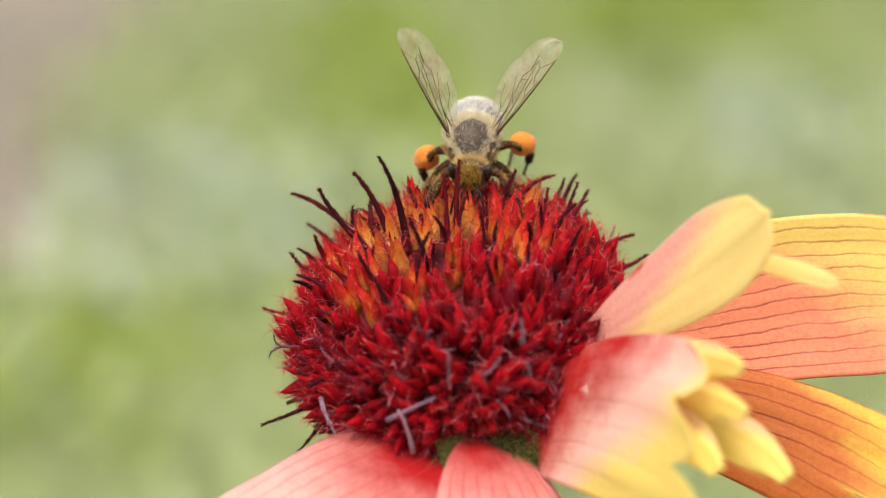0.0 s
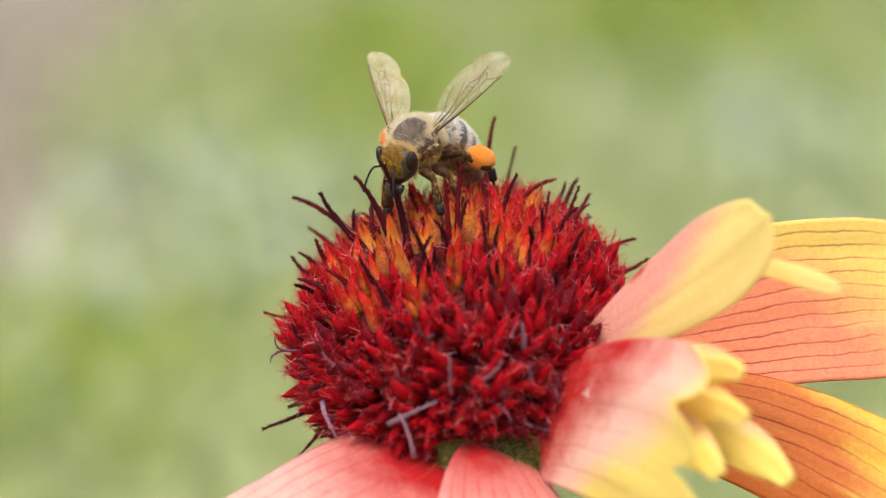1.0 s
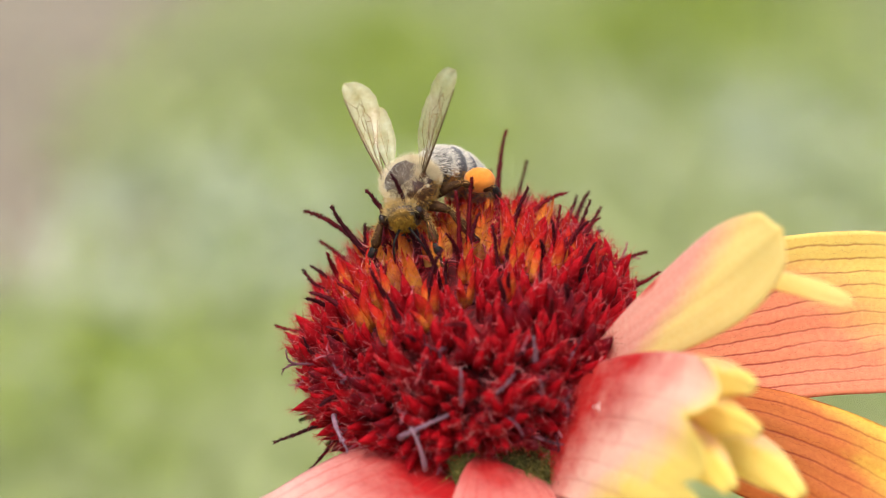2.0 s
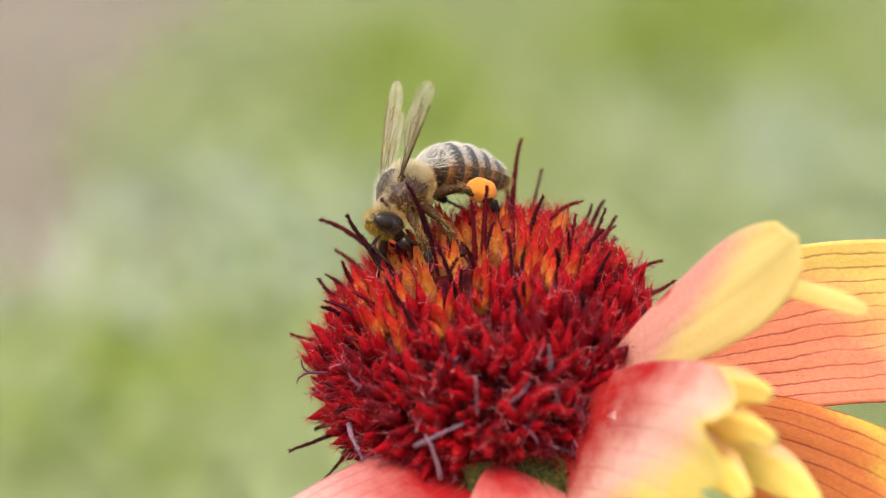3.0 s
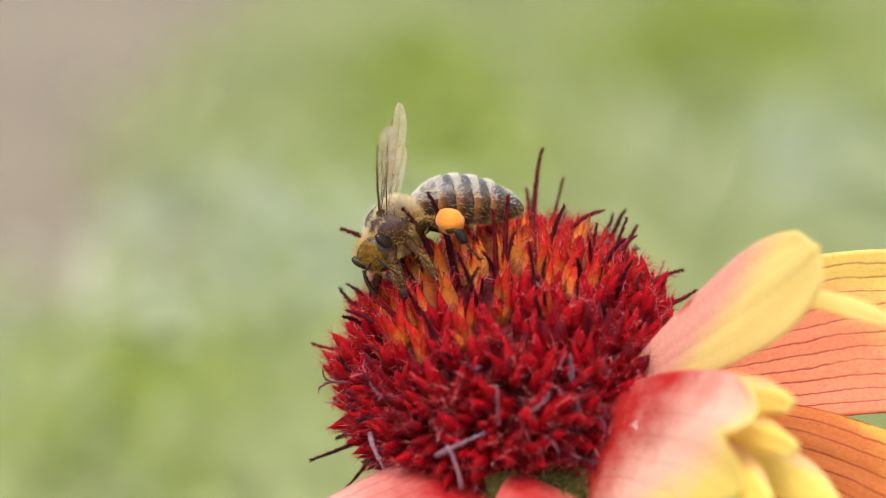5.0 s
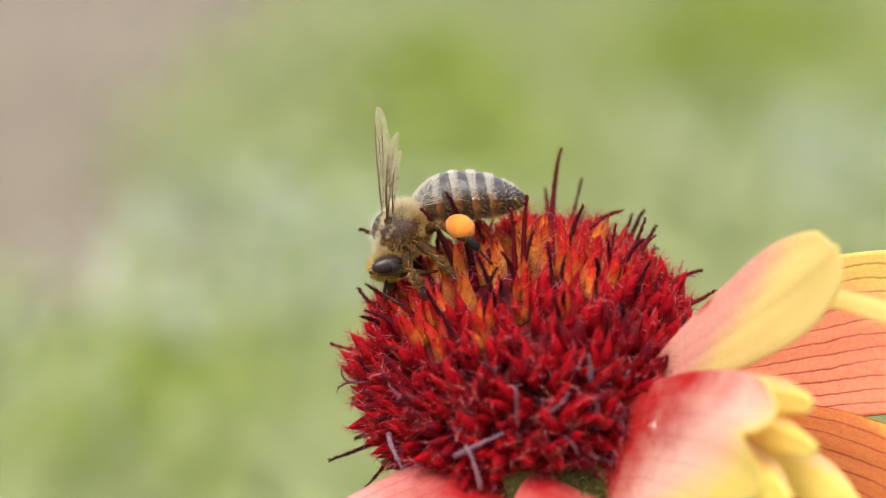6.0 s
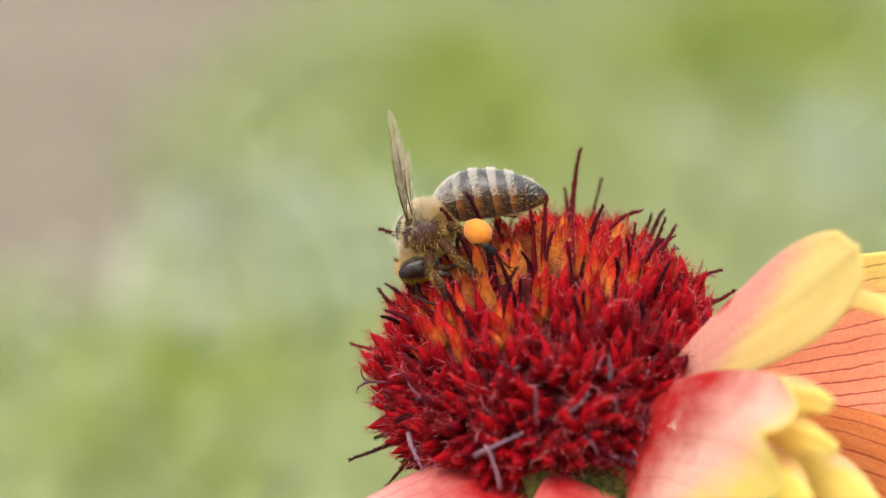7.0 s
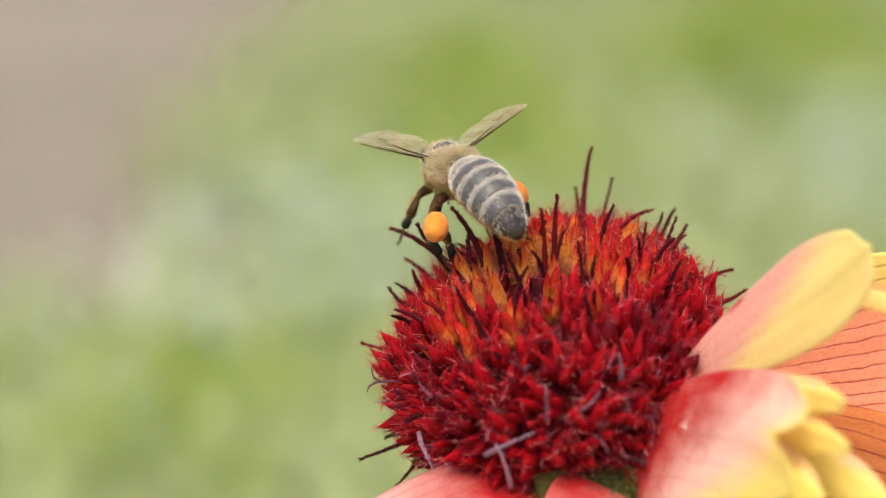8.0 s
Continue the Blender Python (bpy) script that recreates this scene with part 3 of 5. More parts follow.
def build_flower():
    foot = V((0.012, 0.02, 0))
    plant = tagged(new("blanket_flower"), "red and yellow blanket flower in full bloom on a hairy stem", "flower")
    plant.location = foot
    m = Matrix.Translation(-foot) @ FLOWER
    # receptacle with its florets
    bm = bmesh.new()
    made = bmesh.ops.create_uvsphere(bm, u_segments=48, v_segments=30, radius=1)["verts"]
    for v in made:
        c = v.co
        v.co = SIDE * c.x * RING + BACK * c.y * RING + AXIS * c.z * DOME * (1.0 if c.z > -0.55 else 0.9)
        v.co *= 1 + 0.02 * noise.noise(v.co * 0.6)
    disc = part("disc", bm, MAT_RECEPTACLE, plant, "domed dark red disc crowded with florets and awns", m=m)

    rng = random.Random(11)
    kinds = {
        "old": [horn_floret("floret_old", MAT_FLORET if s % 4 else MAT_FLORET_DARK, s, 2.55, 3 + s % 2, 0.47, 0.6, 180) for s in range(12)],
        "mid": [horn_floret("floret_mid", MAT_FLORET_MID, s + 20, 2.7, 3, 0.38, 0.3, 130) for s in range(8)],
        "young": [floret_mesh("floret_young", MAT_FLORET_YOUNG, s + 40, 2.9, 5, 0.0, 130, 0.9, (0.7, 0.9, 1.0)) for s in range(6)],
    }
    styles = [style_mesh("style", s + 60) for s in range(9)]
    bristles = []
    for s in range(8):
        bm = bmesh.new()
        r2 = random.Random(s + 90)
        length = r2.uniform(4.0, 5.6)
        pts = curve3(V((0, 0, 0.4)), V((r2.uniform(-0.5, 0.5), r2.uniform(-0.5, 0.5), length * 0.6)), V((r2.uniform(-2.0, 2.0), r2.uniform(-1.6, 1.6), length * r2.uniform(0.75, 1.0))), 7)
        awn_mesh(bm, pts, 0.28, r2, 200)
        bristles.append(finish(bm, "awn", MAT_AWN if s % 3 else MAT_AWN_RED))
    total = 360
    rows = []
    for i in range(total):
        c = 1 - (i + 0.5) / total * 1.52
        polar = math.degrees(math.acos(max(-1, c)))
        around = (i * 137.508) % 360
        at, way = dome(polar + rng.uniform(-1.5, 1.5), around + rng.uniform(-2, 2))
        rows.append((polar, at, way))
    rows.sort(key=lambda r: r[1].y)                # those on the near side first
    counts = {"floret": 0, "style": 0, "awn": 0}
    joined = {"floret": {}, "style": {}, "awn": {}}

    def place(name, mesh, pm):
        if counts[name] < 300:
            counts[name] += 1
            part(name, mesh, None, disc, m=pm)
        else:
            joined[name].setdefault(mesh.materials[0].name, []).append((mesh, pm))

    for polar, at, way in rows:
        lean = (way + V((0, 0, 1)) * (0.12 + 0.48 * smooth(0.05, 0.6, way.z)) + V((rng.uniform(-1, 1), rng.uniform(-1, 1), rng.uniform(-1, 1))) * 0.24).normalized()
        off = way - YOUNG
        limit = math.degrees(math.hypot(off.x * 0.8, off.y, off.z)) + rng.uniform(-9, 9)
        kind = "young" if limit < 19 else "mid" if limit < 33 else "old"
        size = rng.uniform(0.72, 1.15) * (0.88 if polar > 95 else 1.0)
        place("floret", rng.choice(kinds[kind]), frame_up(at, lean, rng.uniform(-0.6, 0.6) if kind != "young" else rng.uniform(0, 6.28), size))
        if polar > 58 and rng.random() < 0.3:
            tip = (lean + V((rng.uniform(-1, 1), rng.uniform(-1, 1), rng.uniform(-1, 1))) * 0.3).normalized()
            place("style", rng.choice(styles), frame_on(at, tip, rng.uniform(0, 6.28), rng.uniform(0.7, 1.0)))
        if rng.random() < (0.32 if polar < 75 else 0.16):
            tip = (lean + V((rng.uniform(-1, 1), rng.uniform(-1, 1), rng.uniform(-0.6, 1))) * 0.28).normalized()
            place("awn", rng.choice(bristles), frame_on(at, tip, rng.uniform(0, 6.28), rng.uniform(0.65, 1.05) if polar < 75 else rng.uniform(0.45, 0.75)))
    for name, groups in joined.items():
        for mats, items in groups.items():
            verts, faces, uvs = [], [], []
            for mesh, pm in items:
                base = len(verts)
                verts += [pm @ v.co for v in mesh.vertices]
                faces += [tuple(base + k for k in f.vertices) for f in mesh.polygons]
                if mesh.uv_layers:
                    uvs += [d.uv.copy() for d in mesh.uv_layers[0].data]
            me = bpy.data.meshes.new(name + "_far")
            me.from_pydata(verts, [], faces)
            if uvs:
                layer = me.uv_layers.new(name="UVMap")
                for d, w in zip(layer.data, uvs):
                    d.uv = w
            me.materials.append(bpy.data.materials[mats])
            me.polygons.foreach_set("use_smooth", [True] * len(me.polygons))
            tagged(part("far_" + name, me, None, disc), kind="stuff")

    # long single awns that stand out of the dome: foot, tip, sideways bow, thickness
    def awn(foot, tip, bow, thick, red=False, seed=0):
        b = V(tip)
        a = V(foot) - V(foot).normalized() * 2.2 - (b - V(foot)).normalized() * 0.6
        bm = bmesh.new()
        awn_mesh(bm, curve3(a, a.lerp(b, 0.6) + V(bow) * 1.5, b, 10), thick * 0.95, random.Random(seed), int(52 * (b - a).length + 14))
        part("awn", bm, MAT_AWN_RED if red else MAT_AWN, disc)

    LONG = [
        ((-6.8, 0.5, 5.4), (-11.5, 1.0, 9.2), (0.3, 0, 0.9), 0.34, True),
        ((-6.4, -1.6, 5.9), (-9.4, -2.2, 9.4), (-0.5, 0, -0.3), 0.36, False),
        ((-5.7, -3.2, 6.5), (-7.0, -4.8, 10.4), (0.4, 0, 0.5), 0.32, False),
        ((-4.6, -3.4, 6.8), (-5.3, -5.8, 11.4), (0.5, 0, 0.3), 0.34, False),
        ((-1.2, -5.0, 6.0), (-1.05, -5.6, 10.3), (0.2, 0, 0), 0.28, True),
        ((-0.1, -4.8, 6.2), (0.0, -5.4, 11.2), (-0.2, 0, 0), 0.3, True),
        ((2.6, 3.0, 7.6), (2.45, 3.6, 14.9), (-0.5, 0, 0), 0.33, True),
        ((3.0, 4.6, 8.2), (4.0, 6.0, 12.9), (-0.1, 0, -0.3), 0.2, False),
        ((3.4, 0.0, 8.2), (6.6, 0.5, 10.4), (-0.6, 0, 0.9), 0.27, True),
    ]
    MORE = [
        ((7.7, 0.0, 7.2), (8.1, 0.0, 9.9), (0.1, 0, -0.1), 0.2, False),
        ((11.0, 0.0, 4.2), (12.9, 0.0, 5.0), (0.1, 0, -0.3), 0.24, True),
        ((10.2, 0.5, 5.3), (12.0, 0.5, 6.3), (0.2, 0, 0.6), 0.2, True),
        ((-9.2, -0.5, 4.2), (-11.4, -0.5, 5.1), (-0.7, 0, -0.7), 0.19, False),
        ((-10.2, 0.0, 1.0), (-13.4, 0.0, 1.3), (0.3, 0, -0.4), 0.22, True),
        ((-9.6, -1.0, -5.4), (-13.4, -0.5, -6.6), (-0.2, 0, -0.1), 0.22, False),
        ((-9.8, -1.0, -6.0), (-11.6, -1.0, -9.2), (0.4, 0, 0.3), 0.18, False),
    ]
    FRONT = [
        ((3.4, -2.6, 7.0), (3.8, -3.2, 10.6), (-0.5, 0, 0.2), 0.3, False),
        ((2.0, -7.6, 3.2), (1.3, -8.4, 8.0), (0.3, 0, 0), 0.26, False),
        ((2.7, -7.6, 3.4), (2.4, -8.4, 7.2), (-0.2, 0, 0), 0.24, False),
        ((6.2, -3.5, 6.2), (5.9, -3.8, 9.4), (0.1, 0, 0), 0.22, True),
        ((4.9, -7.5, 3.0), (4.4, -8.4, 5.7), (0.2, 0, 0), 0.22, False),
        ((-2.5, -7.4, 4.0), (-3.3, -8.2, 7.4), (0.3, 0, 0), 0.28, False),
        ((-6.0, -6.4, 2.6), (-6.6, -7.2, 5.2), (-0.2, 0, 0.1), 0.22, False),
    ]
    for i, (a, b, bow, thick, red) in enumerate(LONG + MORE + FRONT):
        awn(a, b, bow, thick, red, i)

    # pale purple styles that lie over the near florets
    OLD = [
        ((-0.7, -9.8, -3.5), (-0.75, -12.2, -1.1), (0.1, 0, 0)),
        ((4.4, -9.4, -3.7), (4.2, -11.8, -1.5), (0.2, 0, 0)),
        ((-4.6, -10.0, -5.5), (-1.5, -11.8, -3.9), (0, -1.0, 0.1)),
        ((-3.0, -9.2, -7.6), (-3.9, -11.6, -4.7), (0.3, -0.4, 0)),
        ((4.0, -9.6, -0.8), (3.8, -11.4, 1.0), (0.1, 0, 0)),
        ((0.8, -10.2, -3.1), (2.6, -11.8, -1.4), (0.2, -0.3, -0.2)),
        ((-9.0, -6.0, -4.4), (-8.0, -7.6, -6.6), (-0.5, -0.6, 0.6)),
    ]
    for i, (a, b, bow) in enumerate(OLD):
        a, b = V(a), V(b)
        bm = bmesh.new()
        awn_mesh(bm, curve3(a, a.lerp(b, 0.5) + V(bow), b, 7), 0.21, random.Random(i + 300), 60)
        part("style", bm, MAT_STYLE_PALE, disc, "pale purple withered style")

    # loose pollen on the disc
    bm = bmesh.new()
    for _ in range(1500):
        polar = rng.uniform(14, 112)
        at, way = dome(polar, rng.uniform(180, 360), rng.uniform(1.5, 2.35) + 0.3 * smooth(60, 90, polar))
        r = rng.uniform(0.02, 0.055)
        bmesh.ops.create_icosphere(bm, subdivisions=1, radius=r, matrix=Matrix.Translation(at))
    tagged(part("pollen_dust", bm, MAT_POLLEN_GRAIN, disc, m=None), "orange pollen grains strewn over the florets", kind="stuff")

    # ray petals
    def petal(label, mat, **shape):
        ob = part("petal", petal_mesh(mat=mat, **shape), mat, plant, label, m=m)
        thick = ob.modifiers.new("thickness", "SOLIDIFY")
        thick.thickness, thick.offset = 0.14 * MM, 0.0

    petal("broad salmon petal with dark red veins and a yellow rim", MAT_PETAL_VEINED, base=V((7.6, -1.0, -2.8)), mid=V((20.0, -1.5, 4.1)), tip=V((34.5, -3.0, 1.6)),
          across=V((-0.2, 0.1, 1)), width=10.9, foot=2.0, cup=0.12, seed=1, ruffle=0.6, full=0.54, notch=0.05)
    petal("folded petal, pink along one margin and yellow along the other", MAT_PETAL_FOLDED, base=V((7.62, -6.00, -1.18)), mid=V((13.23, -12.00, 2.85)), tip=V((18.35, -18.00, 7.67)),
          across=V((-0.58, 0.62, 0.8)), width=6.2, foot=0.9, cup=-0.12, seed=2, teeth=(1.0, 1.0, 1.0), notch=0.0, ruffle=0.5, full=0.8, round_end=True,
          lobes=[dict(base=V((16.89, -11.00, 4.96)), mid=V((20.13, -15.00, 4.28)), tip=V((22.52, -18.00, 3.27)), across=V((0.1, 0.3, 1)), width=1.25, foot=1.15, v0=0.85)])
    petal("amber-brown petal with dark veins and a toothed yellow rim", MAT_PETAL_AMBER, base=V((8.0, -2.5, -4.6)), mid=V((22, -4.5, -4.4)), tip=V((35, -8.0, -15.5)),
          across=V((-0.5, 0.3, 1)), width=8.6, foot=3.0, cup=-0.12, seed=3, ruffle=0.9)
    petal("pink and yellow petal with torn, ruffled lobes", MAT_PETAL_TORN, base=V((4.6, -7.0, -6.0)), mid=V((10.15, -15.00, -2.9)), tip=V((14.84, -26.00, -7.51)),
          across=V((-0.25, -0.2, -1)), width=11.2, foot=6.6, cup=0.12, seed=4, teeth=(0.78, 0.86, 1.0), ruffle=1.5, notch=0.14,
          lobes=[dict(base=V((8.72, -11.00, -2.78)), mid=V((13.71, -14.00, -0.52)), tip=V((16.32, -20.00, -1.73)), across=V((-0.1, -0.5, -1)), width=2.5, foot=2.2, v0=0.72),
                 dict(base=V((9.08, -11.00, -3.85)), mid=V((13.59, -15.00, -2.54)), tip=V((16.44, -21.00, -4.30)), across=V((-0.1, -0.5, -1)), width=2.3, foot=2.2, v0=0.72),
                 dict(base=V((9.8, -12.00, -4.4)), mid=V((12.9, -17.00, -4.4)), tip=V((14.9, -21.00, -7.6)), across=V((-0.4, -0.5, -1)), width=2.6, foot=2.4, v0=0.72),
                 dict(base=V((10.23, -10.00, -4.99)), mid=V((16.34, -15.00, -4.43)), tip=V((19.26, -19.00, -8.22)), across=V((-0.5, -0.5, -1)), width=2.9, foot=2.4, v0=0.72)])
    petal("salmon pink petal drooping from the disc", MAT_PETAL_PALE, base=V((-2.0, -8.0, -7.7)), mid=V((-8.2, -13, -9.1)), tip=V((-17.4, -20, -15.8)),
          across=V((0.72, -0.5, -0.4)), width=12.0, foot=8.5, cup=-0.3, seed=5, ruffle=0.5)
    petal("red-footed pink petal drooping from the disc", MAT_PETAL_ROSE, base=V((1.2, -8.4, -6.9)), mid=V((3.0, -13, -8.8)), tip=V((4.2, -18, -18)),
          across=V((1, 0.1, -0.2)), width=9.6, foot=2.0, cup=-0.25, seed=6, ruffle=0.5)

    bm = bmesh.new()
    for _ in range(26):
        bmesh.ops.create_icosphere(bm, subdivisions=1, radius=rng.uniform(0.03, 0.07), matrix=Matrix.Translation(V((7.91, -11.40, -3.54)) + V((rng.gauss(0, 0.16), rng.gauss(0, 0.1), rng.gauss(0, 0.16)))))
    tagged(part("pollen_clump", bm, MAT_POLLEN_WHITE, plant, "small clump of whitish pollen on a petal", m=m), kind="stuff")

    # green bracts under the disc, and three that show between the petals
    def bract(at, out, rise, long, wide, hairs, seed):
        bm = bmesh.new()
        cross = rise.cross(out).normalized()
        pts = curve3(at - out * 1.5, at + out * 1.0 + rise * 0.3, at + out * long - rise * 0.4, 6)
        left = [bm.verts.new(p + cross * wide * (1 - k / 6) ** 0.7) for k, p in enumerate(pts)]
        mids = [bm.verts.new(p + rise * 0.25) for p in pts]
        right = [bm.verts.new(p - cross * wide * (1 - k / 6) ** 0.7) for k, p in enumerate(pts)]
        for k in range(6):
            bm.faces.new((left[k], mids[k], mids[k + 1], left[k + 1]))
            bm.faces.new((mids[k], right[k], right[k + 1], mids[k + 1]))
        r3 = random.Random(seed)
        made = part("bract", bm, MAT_SEPAL, plant, "hairy dark green bract", m=m)
        bm = bmesh.new()
        for _ in range(hairs):
            k = r3.randrange(6)
            p = pts[k].lerp(pts[k + 1], r3.random()) + cross * r3.uniform(-1, 1) * wide * (1 - k / 6) ** 0.7
            hair(bm, p, (rise * 0.7 + out * r3.uniform(-0.8, 0.9) + cross * r3.uniform(-1, 1)).normalized(), r3.uniform(0.5, 1.3), 0.055, r3, 0.9)
        tagged(part("bract_hair", bm, MAT_SEPAL_HAIR, made, "olive hairs"), kind="stuff")

    for i in range(26):
        at, way = dome(112 + (6 if i >= 13 else 0), i * 360 / 13 + (13.8 if i % 2 else 0), 0.2)
        bract(at, (way - AXIS * way.dot(AXIS)).normalized(), AXIS, 2.6 if i >= 13 else 3.4, 1.1, 30, i)
    for i, (at, out, wide) in enumerate((((3.6, -8.7, -7.3), (0.75, -0.25, -0.6), 1.4), ((5.0, -8.0, -6.8), (0.6, -0.3, -0.75), 1.2), ((-0.4, -9.1, -8.1), (0.15, -0.3, -0.95), 1.1))):
        bract(V(at), V(out).normalized(), V((0.1, -0.9, 0.35)).normalized(), 2.8, wide, 340, 40 + i)

    # stem down to the soil
    top = (FLOWER @ (-AXIS * DOME * 0.8 * MM) - foot) / MM
    bm = bmesh.new()
    tube(bm, curve3(V((0, 0, -8)), V((3, 6, 220)), top, 24), [1.9 - 0.6 * k / 24 for k in range(25)], 10)
    part("stem", bm, MAT_STEM, plant, "slender green stem")


build_flower()


# ---- the honeybee ----
def furry(name, spots, mat, parent, seed, length, width=0.055, label=""):
    """A coat of hairs; spots gives a place, a way out and a length factor for each."""
    rng = random.Random(seed)
    bm = bmesh.new()
    for at, way, k in spots:
        w = (way + V((rng.uniform(-1, 1), rng.uniform(-1, 1), rng.uniform(-1, 1))) * 0.36).normalized()
        hair(bm, at, w, length * k * rng.uniform(0.6, 1.3), width, rng, 0.45)
    return tagged(part(name, bm, mat, parent, label, smooth=False), kind="stuff")


def shell(count, at, radii, rng, keep):
    """Random spots on an ellipsoid."""
    spots = []
    while len(spots) < count:
        d = V((rng.gauss(0, 1), rng.gauss(0, 1), rng.gauss(0, 1))).normalized()
        k = keep(d)
        if k > 0 and rng.random() < min(1, k * 2):
            p = V((d.x * radii[0], d.y * radii[1], d.z * radii[2]))
            way = V((d.x / radii[0], d.y / radii[1], d.z / radii[2])).normalized()
            spots.append((p + V(at), way, k))
    return spots


def wing_outline(length, width, kind):
    """Leading and trailing edge along the span."""
    rows = []
    for i in range(29):
        s = i / 28
        lead = -0.07 * width * math.sin(s * math.pi)
        if kind == "fore":
            trail = width * (0.10 + 0.90 * smooth(0.02, 0.72, s)) * (1 - 0.3 * smooth(0.72, 1.0, s))
        else:
            trail = width * (0.16 + 0.84 * math.sin(min(1, s / 0.6) * math.pi / 2) ** 1.2)
        mid = width * 0.2
        k = math.sqrt(max(0, 1 - max(0, (s - 0.84) / 0.16) ** 2.6))
        rows.append((s * length, mid + (lead - mid) * k, mid + (trail - mid) * k))
    return rows


def build_wing(name, parent, length, width, kind, mirror):
    rows = wing_outline(length, width, kind)
    bm = bmesh.new()
    uv = bm.loops.layers.uv.new("UVMap")
    n = 8
    rng = random.Random(3 if kind == "fore" else 4)
    grid = []
    for x, a, b in rows:
        ragged = rng.uniform(-0.06, 0.03) if x > length * 0.45 else 0
        line = []
        for k in range(n + 1):
            y = a + (b + ragged - a) * k / n
            z = 0.05 * math.sin(k / n * math.pi * 4) * min(1, x / length * 2) + 0.10 * math.sin(x / length * 3)
            line.append(bm.verts.new((x, y * mirror, z)))
        grid.append(line)
    for i in range(len(grid) - 1):
        for k in range(n):
            f = bm.faces.new((grid[i][k], grid[i][k + 1], grid[i + 1][k + 1], grid[i + 1][k]))
            for loop, (p, q) in zip(f.loops, ((k, i), (k + 1, i), (k + 1, i + 1), (k, i + 1))):
                loop[uv].uv = (p / n, q / (len(grid) - 1))
    wing = part(name, bm, MAT_WING, parent, "clear tawny wing with brown veins and a frayed edge" if kind == "fore" else "small clear hind wing")

    def on(s, w):
        i = min(int(s * 28), 27)
        x, a, b = [p + (q - p) * (s * 28 - i) for p, q in zip(rows[i], rows[i + 1])]
        return V((x, (a + (b - a) * w) * mirror, 0.05 * math.sin(w * math.pi * 4) * min(1, s * 2) + 0.10 * math.sin(s * 3) + 0.01))

    if kind == "fore":
        lines = [((0, 0.0), (0.3, 0.0), (0.62, 0.0), (0.85, 0.0)), ((0, 0.3), (0.25, 0.16), (0.5, 0.1), (0.62, 0.03)), ((0, 0.6), (0.3, 0.42), (0.55, 0.4), (0.72, 0.42)),
                 ((0, 0.85), (0.3, 0.8), (0.5, 0.86)), ((0.42, 0.12), (0.47, 0.28), (0.42, 0.41)), ((0.55, 0.08), (0.62, 0.24), (0.7, 0.26), (0.78, 0.1), (0.84, 0.0)),
                 ((0.47, 0.28), (0.6, 0.28), (0.64, 0.46), (0.55, 0.62), (0.4, 0.66)), ((0.3, 0.42), (0.32, 0.62), (0.38, 0.8)), ((0.64, 0.46), (0.78, 0.55)), ((0.7, 0.26), (0.74, 0.42), (0.66, 0.5)),
                 ((0.55, 0.4), (0.52, 0.62))]
        thick = 0.045
    else:
        lines = [((0, 0.0), (0.5, 0.0), (0.85, 0.05)), ((0, 0.4), (0.4, 0.35), (0.75, 0.4)), ((0.3, 0.36), (0.45, 0.62), (0.6, 0.7))]
        thick = 0.03
    for name, some, fat, mat, label in (("edge_vein", lines[:1], 1.7, MAT_VEIN, "dark brown edge vein"), ("vein_net", lines[1:], 0.75, MAT_VEIN_PALE, "fine tawny veins")):
        bm = bmesh.new()
        for line in some:
            pts = [on(*p) for p in line]
            tube(bm, pts, [thick * fat * (1 - 0.5 * k / len(pts)) for k in range(len(pts))], 4)
        part(name, bm, mat, wing, label)
    return wing


